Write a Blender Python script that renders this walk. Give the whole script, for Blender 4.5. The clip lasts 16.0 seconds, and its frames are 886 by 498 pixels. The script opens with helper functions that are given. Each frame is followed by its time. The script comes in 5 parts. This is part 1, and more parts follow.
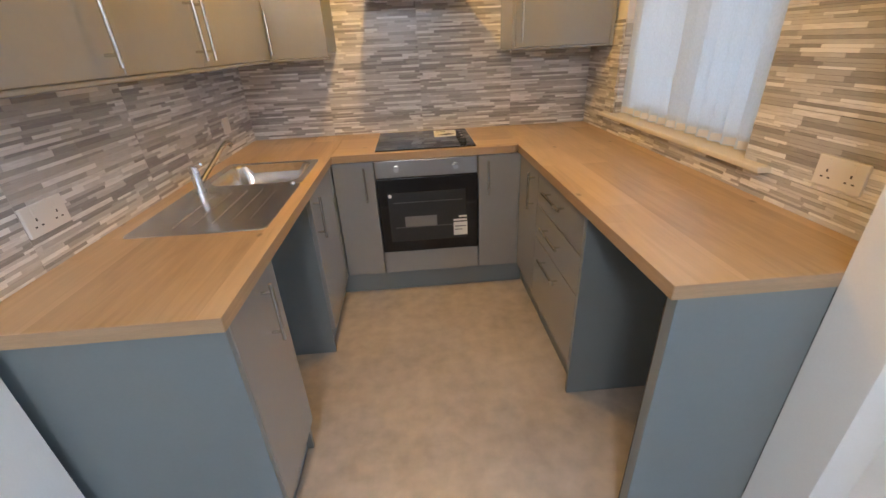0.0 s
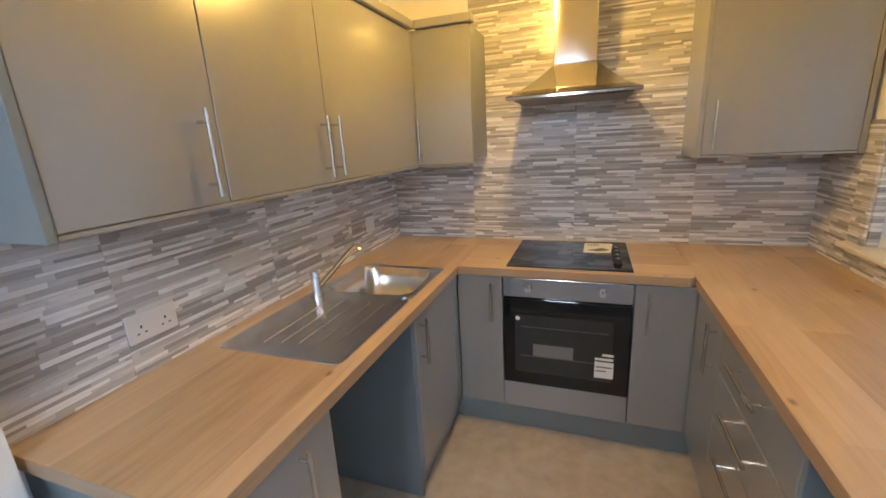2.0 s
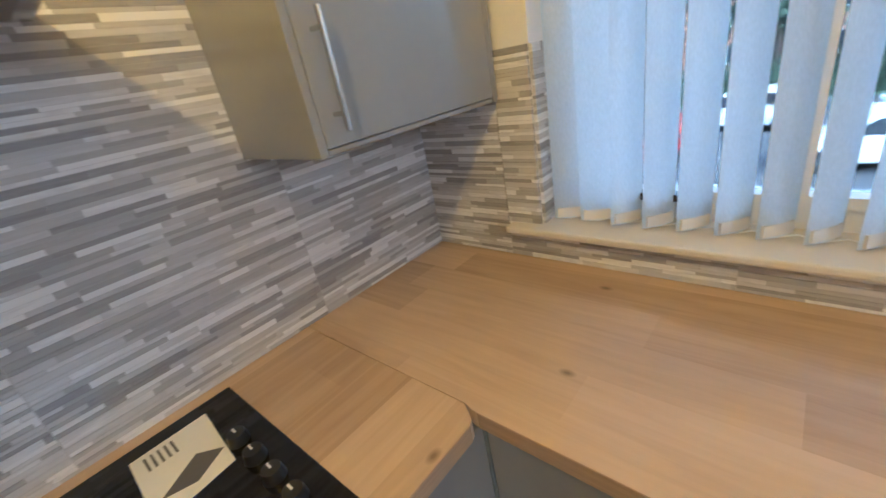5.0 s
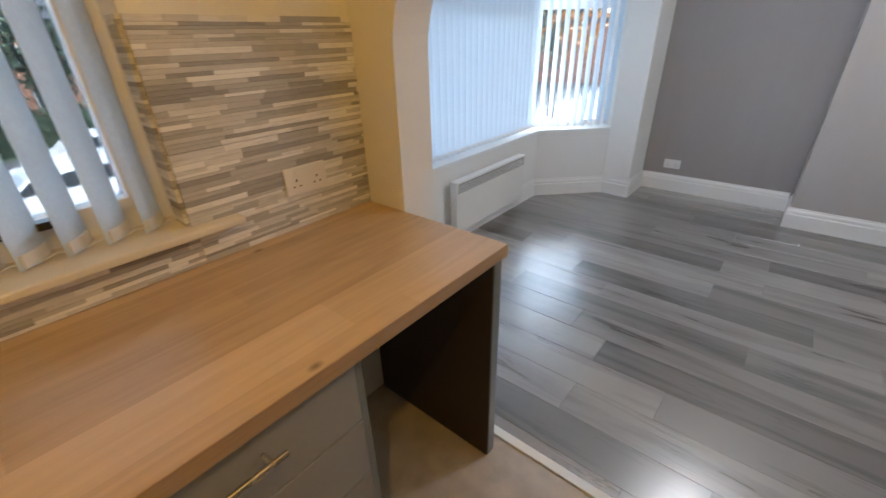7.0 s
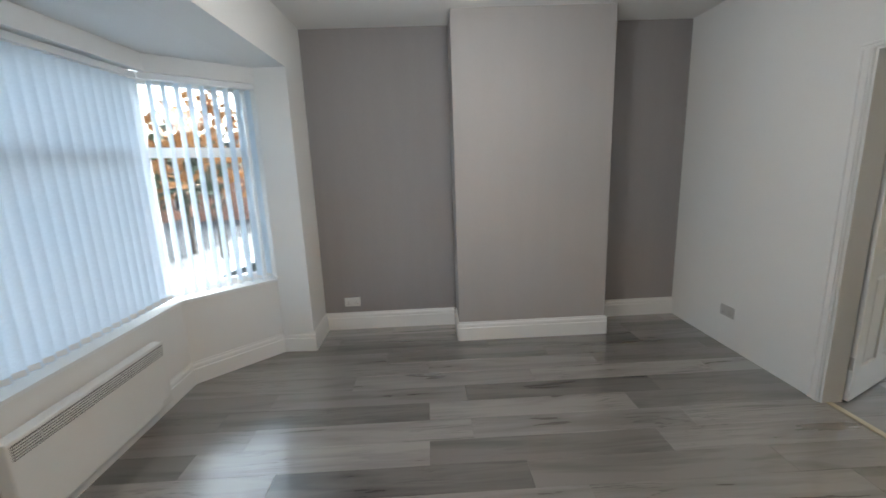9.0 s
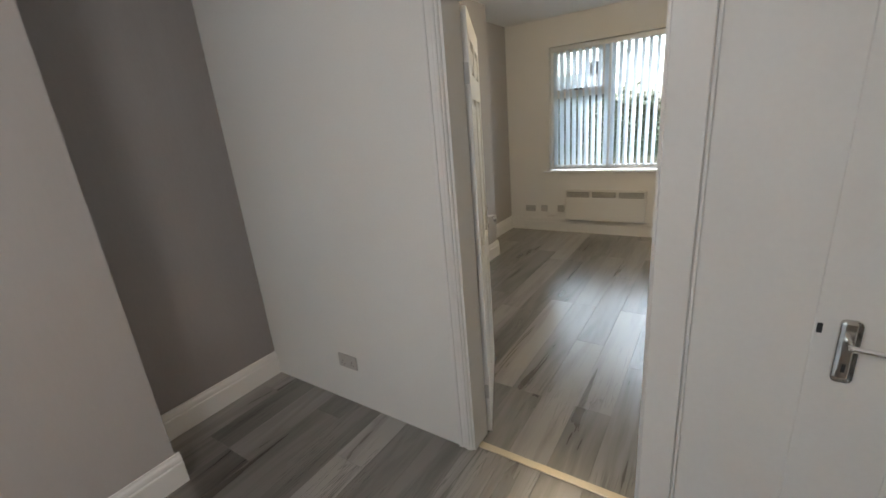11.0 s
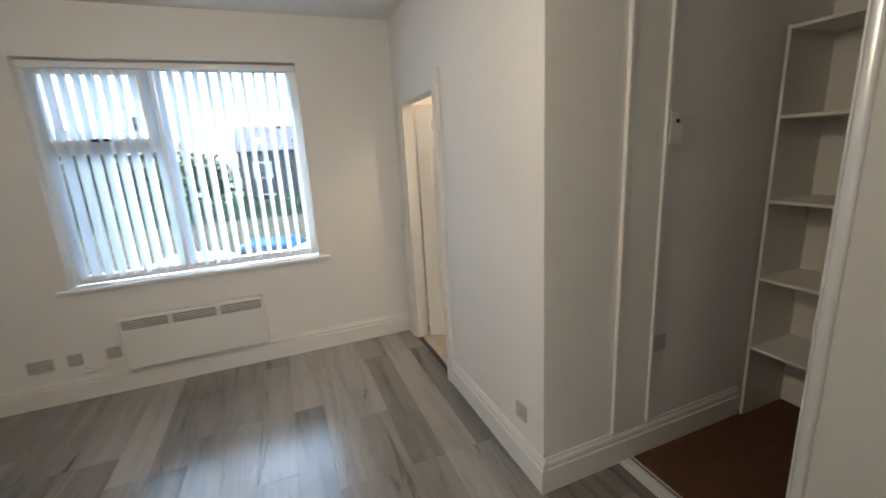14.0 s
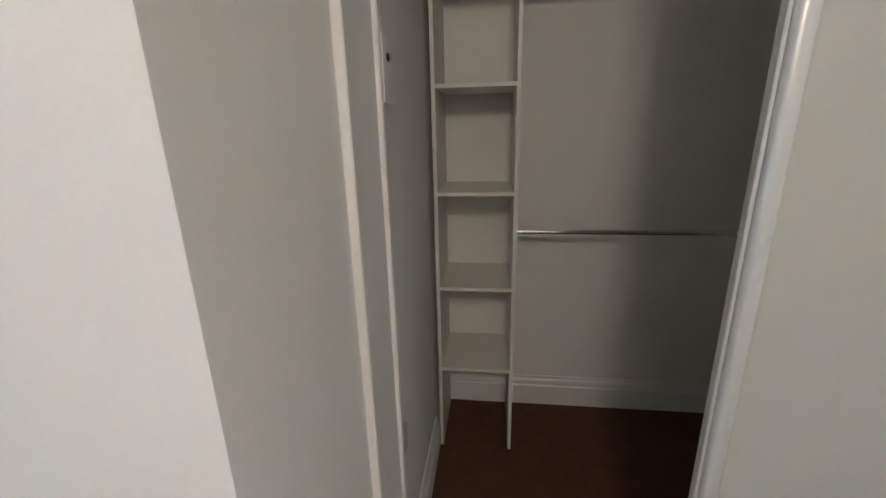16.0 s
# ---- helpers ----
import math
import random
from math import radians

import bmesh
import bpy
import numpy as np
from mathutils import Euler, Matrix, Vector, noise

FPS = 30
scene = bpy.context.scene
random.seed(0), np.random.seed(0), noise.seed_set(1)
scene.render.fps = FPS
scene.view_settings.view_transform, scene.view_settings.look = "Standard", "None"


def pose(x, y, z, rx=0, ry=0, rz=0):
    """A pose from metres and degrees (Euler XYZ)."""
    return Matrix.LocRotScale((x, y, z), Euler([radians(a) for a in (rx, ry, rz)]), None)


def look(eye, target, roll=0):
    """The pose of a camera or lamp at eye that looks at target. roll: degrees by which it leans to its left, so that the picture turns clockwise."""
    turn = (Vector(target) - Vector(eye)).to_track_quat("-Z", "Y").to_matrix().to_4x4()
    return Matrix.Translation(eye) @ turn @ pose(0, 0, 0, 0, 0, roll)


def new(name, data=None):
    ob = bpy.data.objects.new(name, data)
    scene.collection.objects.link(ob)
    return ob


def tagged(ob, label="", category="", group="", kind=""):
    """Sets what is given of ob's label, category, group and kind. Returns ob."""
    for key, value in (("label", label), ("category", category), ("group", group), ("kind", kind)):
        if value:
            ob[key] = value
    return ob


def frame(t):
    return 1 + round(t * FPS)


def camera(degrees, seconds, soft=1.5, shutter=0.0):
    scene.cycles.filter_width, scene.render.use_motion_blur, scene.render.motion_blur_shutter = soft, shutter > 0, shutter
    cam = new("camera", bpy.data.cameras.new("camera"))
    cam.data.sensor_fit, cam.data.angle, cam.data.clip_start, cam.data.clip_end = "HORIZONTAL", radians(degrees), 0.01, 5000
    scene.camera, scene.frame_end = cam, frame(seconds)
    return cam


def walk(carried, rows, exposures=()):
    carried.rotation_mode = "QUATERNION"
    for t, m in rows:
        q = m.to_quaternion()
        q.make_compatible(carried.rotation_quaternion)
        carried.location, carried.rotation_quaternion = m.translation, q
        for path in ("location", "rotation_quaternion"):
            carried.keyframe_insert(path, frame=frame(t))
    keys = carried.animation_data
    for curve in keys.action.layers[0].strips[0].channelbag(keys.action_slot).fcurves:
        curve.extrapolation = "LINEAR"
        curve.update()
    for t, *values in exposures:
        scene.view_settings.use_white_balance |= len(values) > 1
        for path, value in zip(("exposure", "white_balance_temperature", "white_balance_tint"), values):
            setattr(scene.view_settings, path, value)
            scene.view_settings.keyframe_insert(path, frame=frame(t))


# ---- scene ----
cam = camera(94.5, 16.0, shutter=0.18)
PATH = [
    (0, (1.071, -2.877, 1.439), (1.17, -1.093, 0.539), -2.8),
    (0.5, (1.226, -2.776, 1.454), (1.082, -0.972, 0.602), -3.3),
    (1, (1.285, -2.714, 1.485), (0.937, -0.902, 0.714), -3.4),
    (1.5, (1.28, -2.64, 1.501), (0.745, -0.825, 0.853), -3.4),
    (2, (1.22, -2.471, 1.524), (0.552, -0.657, 1.009), -3.2),
    (2.5, (1.16, -2.252, 1.536), (0.411, -0.439, 1.145), -2.7),
    (3, (1.159, -1.971, 1.548), (0.452, -0.121, 1.264), -1.9),
    (3.2, (1.145, -1.86, 1.557), (0.558, 0.03, 1.268), -2.0),
    (5.5, (1.256, -0.922, 1.467), (2.885, -0.335, 0.467), -7.6),
    (6, (1.186, -0.917, 1.439), (2.897, -1.217, 0.447), -4.9),
    (6.5, (1.145, -1.02, 1.435), (2.591, -1.989, 0.45), -2.9),
    (7, (1.105, -1.174, 1.449), (2.258, -2.524, 0.527), -1.7),
    (7.5, (1.08, -1.372, 1.452), (1.989, -2.97, 0.664), -0.5),
    (8, (1.116, -1.521, 1.49), (1.791, -3.304, 0.885), -0.3),
    (8.5, (1.161, -1.681, 1.53), (1.546, -3.591, 1.081), -1.3),
    (9, (1.168, -1.928, 1.511), (1.108, -3.886, 1.108), -2.2),
    (9.5, (1.058, -2.292, 1.531), (0.459, -4.15, 1.094), -2.5),
    (10, (0.804, -2.612, 1.517), (-0.238, -4.253, 1.047), -2.9),
    (10.2, (0.697, -2.748, 1.54), (-0.491, -4.281, 1.052), -3.3),
    (12.3, (-0.596, -3.648, 1.608), (-2.427, -4.093, 0.939), -5.9),
    (12.5, (-0.722, -3.671, 1.621), (-2.581, -4.03, 0.976), -5.6),
    (13, (-0.994, -3.719, 1.645), (-2.912, -3.829, 1.088), -4.6),
    (13.5, (-1.331, -3.764, 1.661), (-3.253, -3.494, 1.179), -3.6),
    (14, (-1.684, -3.657, 1.614), (-3.497, -2.952, 1.152), -3.2),
    (14.5, (-2.023, -3.504, 1.594), (-3.574, -2.335, 1.115), -2.8),
    (15, (-2.354, -3.36, 1.59), (-3.521, -1.826, 1.056), -2.6),
    (15.5, (-2.574, -3.227, 1.51), (-3.329, -1.45, 0.987), -2.1),
    (16, (-2.803, -2.981, 1.533), (-3.04, -1.077, 0.966), -1.3),
]
walk(cam, [(t, look(eye, target, roll)) for t, eye, target, roll in PATH],
     [(0.0, 4.95, 5500, 10), (1.5, 4.92, 5400, 8), (2.5, 5.0, 4350, 5), (3.0, 4.95, 4050, 2), (3.5, 4.95, 4050, 2), (5.5, 4.9, 4500, 4), (6.0, 4.6, 4750, 8), (7.0, 4.35, 5500, 8), (8.5, 4.3, 5900, 5), (9.0, 4.1, 5900, 5),
      (9.5, 4.3, 5900, 8), (10.0, 4.55, 6000, 8), (10.2, 4.4, 6000, 8), (12.3, 3.9, 6800, 10), (13.0, 4.4, 5800, 10), (13.5, 4.4, 5700, 10), (14.2, 4.45, 5600, 10), (14.6, 4.5, 5500, 10), (15.0, 4.65, 5350, 10), (16.0, 4.85, 5250, 10)])

# ---- world, sun, exposure ----
world = bpy.data.worlds.new("sky")
world.use_nodes = True
scene.world = world
wt = world.node_tree
sky = wt.nodes.new("ShaderNodeTexSky")
sky.sky_type = "NISHITA"
sky.sun_disc = False
sky.sun_elevation = radians(38)
sky.sun_rotation = radians(200)
sky.air_density = 1.2
sky.dust_density = 4.0
sky.ozone_density = 1.0
cloud = wt.nodes.new("ShaderNodeHueSaturation")
cloud.inputs["Saturation"].default_value = 0.45
wt.links.new(sky.outputs["Color"], cloud.inputs["Color"])
wt.links.new(cloud.outputs["Color"], wt.nodes["Background"].inputs["Color"])
wt.nodes["Background"].inputs["Strength"].default_value = 0.15
sun = bpy.data.lights.new("sun", "SUN")
sun.energy, sun.angle, sun.color = 0.5, radians(14), (1.0, 0.96, 0.9)
new("sun", sun).matrix_world = look((0, 0, 30), (4.5, 9.0, 20.5))


def lamp_light(name, place, watts, colour, radius):
    data = bpy.data.lights.new(name, "POINT")
    data.energy, data.color, data.shadow_soft_size = watts, colour, radius
    ob = new(name, data)
    ob.location = place
    return ob


# ---- materials ----
def material(name, colour, rough=0.5, metal=0.0, vary=0.08, scale=6.0, fine=80.0, bump=0.0, stretch=(1, 1, 1), coat=0.0, spread=0.0, spec=0.5):
    """A principled surface whose colour wanders at two scales, with fine relief; spread: how far single pieces differ."""
    m = bpy.data.materials.new(name)
    m.use_nodes = True
    nt = m.node_tree
    n, l = nt.nodes, nt.links
    b = n["Principled BSDF"]
    b.inputs["Roughness"].default_value = rough
    b.inputs["Metallic"].default_value = metal
    b.inputs["Coat Weight"].default_value = coat
    b.inputs["Coat Roughness"].default_value = 0.08
    b.inputs["Specular IOR Level"].default_value = spec
    tc, mp = n.new("ShaderNodeTexCoord"), n.new("ShaderNodeMapping")
    mp.inputs["Scale"].default_value = stretch
    l.new(tc.outputs["Object"], mp.inputs["Vector"])
    big, small = n.new("ShaderNodeTexNoise"), n.new("ShaderNodeTexNoise")
    big.inputs["Scale"].default_value, small.inputs["Scale"].default_value = scale, fine
    big.inputs["Detail"].default_value, small.inputs["Detail"].default_value = 4, 3
    l.new(mp.outputs["Vector"], big.inputs["Vector"])
    l.new(mp.outputs["Vector"], small.inputs["Vector"])
    mix = n.new("ShaderNodeMath")
    mix.operation = "MULTIPLY_ADD"
    mix.inputs[1].default_value = 0.5
    l.new(small.outputs["Fac"], mix.inputs[0])
    half = n.new("ShaderNodeMath")
    half.operation = "MULTIPLY"
    half.inputs[1].default_value = 0.5
    l.new(big.outputs["Fac"], half.inputs[0])
    l.new(half.outputs[0], mix.inputs[2])
    last = mix.outputs[0]
    if spread:
        info = n.new("ShaderNodeObjectInfo")
        add = n.new("ShaderNodeMath")
        add.operation = "MULTIPLY_ADD"
        add.inputs[1].default_value = spread
        l.new(info.outputs["Random"], add.inputs[0])
        l.new(last, add.inputs[2])
        last = add.outputs[0]
    ramp = n.new("ShaderNodeMapRange")
    ramp.inputs["From Min"].default_value, ramp.inputs["From Max"].default_value = 0.3, 0.7 + spread
    ramp.inputs["To Min"].default_value, ramp.inputs["To Max"].default_value = 1 - vary, 1 + vary
    l.new(last, ramp.inputs["Value"])
    mul = n.new("ShaderNodeMix")
    mul.data_type, mul.blend_type = "RGBA", "MULTIPLY"
    mul.inputs["Factor"].default_value = 1
    mul.inputs["A"].default_value = (*colour, 1)
    l.new(ramp.outputs["Result"], mul.inputs["B"])
    l.new(mul.outputs["Result"], b.inputs["Base Color"])
    rr = n.new("ShaderNodeMapRange")
    rr.inputs["To Min"].default_value, rr.inputs["To Max"].default_value = max(0.02, rough * 0.95), min(1, rough * 1.05)
    l.new(big.outputs["Fac"], rr.inputs["Value"])
    l.new(rr.outputs["Result"], b.inputs["Roughness"])
    if bump:
        bp = n.new("ShaderNodeBump")
        bp.inputs["Strength"].default_value = 0.6
        bp.inputs["Distance"].default_value = bump
        l.new(mix.outputs[0], bp.inputs["Height"])
        l.new(bp.outputs["Normal"], b.inputs["Normal"])
    return m


def ramp_colours(node, stops):
    el = node.color_ramp.elements
    while len(el) < len(stops):
        el.new(0.5)
    for e, (p, c) in zip(el, stops):
        e.position, e.color = p, (*c, 1)


def wood_staves(name, along):
    """Oak laminate worktop: staves of uneven tone along one axis, with grain and a few knots."""
    m = bpy.data.materials.new(name)
    m.use_nodes = True
    nt = m.node_tree
    n, l = nt.nodes, nt.links
    b = n["Principled BSDF"]
    b.inputs["Roughness"].default_value = 0.31
    b.inputs["Specular IOR Level"].default_value = 0.75
    tc, mp = n.new("ShaderNodeTexCoord"), n.new("ShaderNodeMapping")
    if along == "y":
        mp.inputs["Rotation"].default_value = (0, 0, radians(90))
    l.new(tc.outputs["Object"], mp.inputs["Vector"])
    br = n.new("ShaderNodeTexBrick")
    br.inputs["Scale"].default_value = 1.0
    br.inputs["Brick Width"].default_value, br.inputs["Row Height"].default_value = 0.85, 0.125
    br.inputs["Mortar Size"].default_value = 0.0
    br.offset, br.squash = 0.37, 0.8
    br.squash_frequency, br.offset_frequency = 3, 2
    br.inputs["Color1"].default_value, br.inputs["Color2"].default_value = (0, 0, 0, 1), (1, 1, 1, 1)
    l.new(mp.outputs["Vector"], br.inputs["Vector"])
    st = n.new("ShaderNodeMapping")
    st.inputs["Scale"].default_value = (1.3, 15, 15)
    l.new(mp.outputs["Vector"], st.inputs["Vector"])
    gr = n.new("ShaderNodeTexNoise")
    gr.inputs["Scale"].default_value, gr.inputs["Detail"].default_value, gr.inputs["Distortion"].default_value = 1.6, 8, 1.4
    l.new(st.outputs["Vector"], gr.inputs["Vector"])
    big = n.new("ShaderNodeTexNoise")
    big.inputs["Scale"].default_value = 3.0
    l.new(mp.outputs["Vector"], big.inputs["Vector"])
    kn = n.new("ShaderNodeTexVoronoi")
    kn.voronoi_dimensions = "2D"
    kn.inputs["Scale"].default_value = 2.1
    sq = n.new("ShaderNodeMapping")
    sq.inputs["Scale"].default_value = (0.7, 1.2, 1)
    l.new(mp.outputs["Vector"], sq.inputs["Vector"])
    l.new(sq.outputs["Vector"], kn.inputs["Vector"])
    knot = n.new("ShaderNodeMapRange")
    knot.inputs["From Min"].default_value, knot.inputs["From Max"].default_value = 0.006, 0.03
    knot.inputs["To Min"].default_value, knot.inputs["To Max"].default_value = 0.4, 1.0
    l.new(kn.outputs["Distance"], knot.inputs["Value"])
    s1 = n.new("ShaderNodeMath")
    s1.operation = "MULTIPLY_ADD"
    s1.inputs[1].default_value = 0.34
    l.new(br.outputs["Color"], s1.inputs[0])
    g2 = n.new("ShaderNodeMath")
    g2.operation = "MULTIPLY_ADD"
    g2.inputs[1].default_value = 0.5
    l.new(gr.outputs["Fac"], g2.inputs[0])
    b2 = n.new("ShaderNodeMath")
    b2.operation = "MULTIPLY"
    b2.inputs[1].default_value = 0.22
    l.new(big.outputs["Fac"], b2.inputs[0])
    l.new(b2.outputs[0], g2.inputs[2])
    l.new(g2.outputs[0], s1.inputs[2])
    ra = n.new("ShaderNodeValToRGB")
    ramp_colours(ra, [(0.15, (0.27, 0.178, 0.09)), (0.4, (0.46, 0.325, 0.182)), (0.62, (0.58, 0.425, 0.255)), (0.9, (0.7, 0.54, 0.36))])
    l.new(s1.outputs[0], ra.inputs["Fac"])
    mul = n.new("ShaderNodeMix")
    mul.data_type, mul.blend_type = "RGBA", "MULTIPLY"
    mul.inputs["Factor"].default_value = 1
    l.new(ra.outputs["Color"], mul.inputs["A"])
    l.new(knot.outputs["Result"], mul.inputs["B"])
    l.new(mul.outputs["Result"], b.inputs["Base Color"])
    bp = n.new("ShaderNodeBump")
    bp.inputs["Strength"].default_value, bp.inputs["Distance"].default_value = 0.3, 0.0008
    l.new(gr.outputs["Fac"], bp.inputs["Height"])
    l.new(bp.outputs["Normal"], b.inputs["Normal"])
    return m


def plank_wood(name):
    """Grey oak laminate: each plank has its own tone and its own piece of grain."""
    m = bpy.data.materials.new(name)
    m.use_nodes = True
    nt = m.node_tree
    n, l = nt.nodes, nt.links
    b = n["Principled BSDF"]
    tc, info = n.new("ShaderNodeTexCoord"), n.new("ShaderNodeObjectInfo")
    off = n.new("ShaderNodeVectorMath")
    off.operation = "MULTIPLY_ADD"
    l.new(info.outputs["Random"], off.inputs[0])
    off.inputs[1].default_value = (37, 91, 13)
    l.new(tc.outputs["Object"], off.inputs[2])
    st = n.new("ShaderNodeMapping")
    st.inputs["Scale"].default_value = (0.8, 8, 8)
    l.new(off.outputs["Vector"], st.inputs["Vector"])
    gr = n.new("ShaderNodeTexNoise")
    gr.inputs["Scale"].default_value, gr.inputs["Detail"].default_value, gr.inputs["Distortion"].default_value = 1.3, 4, 0.6
    gr.inputs["Roughness"].default_value = 0.55
    l.new(st.outputs["Vector"], gr.inputs["Vector"])
    st2 = n.new("ShaderNodeMapping")
    st2.inputs["Scale"].default_value = (0.55, 9, 9)
    l.new(off.outputs["Vector"], st2.inputs["Vector"])
    dk = n.new("ShaderNodeTexNoise")
    dk.inputs["Scale"].default_value, dk.inputs["Detail"].default_value, dk.inputs["Distortion"].default_value = 1.8, 5, 2.0
    l.new(st2.outputs["Vector"], dk.inputs["Vector"])
    crack = n.new("ShaderNodeMapRange")
    crack.inputs["From Min"].default_value, crack.inputs["From Max"].default_value = 0.0, 0.022
    crack.inputs["To Min"].default_value, crack.inputs["To Max"].default_value = 0.0, 1.0
    mid = n.new("ShaderNodeMath")
    mid.operation = "SUBTRACT"
    mid.inputs[1].default_value = 0.47
    l.new(dk.outputs["Fac"], mid.inputs[0])
    fold = n.new("ShaderNodeMath")
    fold.operation = "ABSOLUTE"
    l.new(mid.outputs[0], fold.inputs[0])
    l.new(fold.outputs[0], crack.inputs["Value"])
    where = n.new("ShaderNodeTexNoise")
    where.inputs["Scale"].default_value = 2.2
    l.new(off.outputs["Vector"], where.inputs["Vector"])
    few = n.new("ShaderNodeMapRange")
    few.inputs["From Min"].default_value, few.inputs["From Max"].default_value = 0.5, 0.64
    few.inputs["To Min"].default_value, few.inputs["To Max"].default_value = 1.0, 0.55
    l.new(where.outputs["Fac"], few.inputs["Value"])
    vein = n.new("ShaderNodeMath")
    vein.operation = "MAXIMUM"
    l.new(crack.outputs["Result"], vein.inputs[0])
    l.new(few.outputs["Result"], vein.inputs[1])
    s = n.new("ShaderNodeMath")
    s.operation = "MULTIPLY_ADD"
    s.inputs[1].default_value = 0.42
    l.new(info.outputs["Random"], s.inputs[0])
    g = n.new("ShaderNodeMapRange")
    g.inputs["From Min"].default_value, g.inputs["From Max"].default_value = 0.3, 0.55
    g.inputs["To Min"].default_value, g.inputs["To Max"].default_value = 0.08, 0.34
    l.new(gr.outputs["Fac"], g.inputs["Value"])
    l.new(g.outputs[0], s.inputs[2])
    ra = n.new("ShaderNodeValToRGB")
    ramp_colours(ra, [(0.12, (0.055, 0.05, 0.046)), (0.36, (0.155, 0.144, 0.133)), (0.58, (0.255, 0.24, 0.225)), (0.8, (0.36, 0.34, 0.318))])
    l.new(s.outputs[0], ra.inputs["Fac"])
    mul = n.new("ShaderNodeMix")
    mul.data_type, mul.blend_type = "RGBA", "MULTIPLY"
    mul.inputs["Factor"].default_value = 1
    l.new(ra.outputs["Color"], mul.inputs["A"])
    l.new(vein.outputs[0], mul.inputs["B"])
    l.new(mul.outputs["Result"], b.inputs["Base Color"])
    rr = n.new("ShaderNodeMapRange")
    rr.inputs["To Min"].default_value, rr.inputs["To Max"].default_value = 0.24, 0.34
    b.inputs["Specular IOR Level"].default_value = 1.0
    b.inputs["Coat Weight"].default_value, b.inputs["Coat Roughness"].default_value = 1.0, 0.22
    b.inputs["Coat IOR"].default_value = 1.6
    l.new(gr.outputs["Fac"], rr.inputs["Value"])
    l.new(rr.outputs["Result"], b.inputs["Roughness"])
    bp = n.new("ShaderNodeBump")
    bp.inputs["Strength"].default_value, bp.inputs["Distance"].default_value = 0.12, 0.0001
    l.new(gr.outputs["Fac"], bp.inputs["Height"])
    l.new(bp.outputs["Normal"], b.inputs["Normal"])
    return m


def strip_stone(name):
    """Split-face strip tile: every strip its own grey, taupe or off-white, with a slight glaze."""
    m = bpy.data.materials.new(name)
    m.use_nodes = True
    nt = m.node_tree
    n, l = nt.nodes, nt.links
    b = n["Principled BSDF"]
    b.inputs["Roughness"].default_value = 0.22
    b.inputs["Specular IOR Level"].default_value = 0.8
    geo, tc = n.new("ShaderNodeNewGeometry"), n.new("ShaderNodeTexCoord")
    mp = n.new("ShaderNodeMapping")
    mp.inputs["Scale"].default_value = (9, 9, 60)
    l.new(tc.outputs["Object"], mp.inputs["Vector"])
    ns = n.new("ShaderNodeTexNoise")
    ns.inputs["Scale"].default_value, ns.inputs["Detail"].default_value = 3, 5
    l.new(mp.outputs["Vector"], ns.inputs["Vector"])
    s = n.new("ShaderNodeMath")
    s.operation = "MULTIPLY_ADD"
    s.inputs[1].default_value = 0.28
    l.new(ns.outputs["Fac"], s.inputs[0])
    k = n.new("ShaderNodeMath")
    k.operation = "MULTIPLY"
    k.inputs[1].default_value = 0.82
    l.new(geo.outputs["Random Per Island"], k.inputs[0])
    l.new(k.outputs[0], s.inputs[2])
    ra = n.new("ShaderNodeValToRGB")
    ramp_colours(ra, [(0.05, (0.265, 0.257, 0.253)), (0.3, (0.42, 0.412, 0.408)), (0.52, (0.55, 0.543, 0.538)), (0.67, (0.67, 0.665, 0.66)), (0.8, (0.88, 0.88, 0.876))])
    l.new(s.outputs[0], ra.inputs["Fac"])
    l.new(ra.outputs["Color"], b.inputs["Base Color"])
    bp = n.new("ShaderNodeBump")
    bp.inputs["Strength"].default_value, bp.inputs["Distance"].default_value = 0.5, 0.0012
    l.new(ns.outputs["Fac"], bp.inputs["Height"])
    l.new(bp.outputs["Normal"], b.inputs["Normal"])
    return m


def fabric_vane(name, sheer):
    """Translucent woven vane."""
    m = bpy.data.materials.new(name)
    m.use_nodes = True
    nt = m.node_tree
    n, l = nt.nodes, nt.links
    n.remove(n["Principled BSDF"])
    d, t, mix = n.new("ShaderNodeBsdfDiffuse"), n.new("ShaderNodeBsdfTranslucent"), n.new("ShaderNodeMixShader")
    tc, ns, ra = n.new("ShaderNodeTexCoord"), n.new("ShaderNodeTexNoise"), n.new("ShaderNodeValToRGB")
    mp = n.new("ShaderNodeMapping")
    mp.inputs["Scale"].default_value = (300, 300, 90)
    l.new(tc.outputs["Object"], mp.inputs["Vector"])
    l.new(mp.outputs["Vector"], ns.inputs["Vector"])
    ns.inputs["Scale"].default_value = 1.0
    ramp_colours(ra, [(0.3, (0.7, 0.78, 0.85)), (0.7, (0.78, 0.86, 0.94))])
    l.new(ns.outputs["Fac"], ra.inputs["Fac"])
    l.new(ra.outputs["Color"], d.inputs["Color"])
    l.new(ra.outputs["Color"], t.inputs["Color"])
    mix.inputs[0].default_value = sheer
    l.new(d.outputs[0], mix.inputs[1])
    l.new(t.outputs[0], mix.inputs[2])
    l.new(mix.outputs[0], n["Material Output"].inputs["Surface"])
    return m


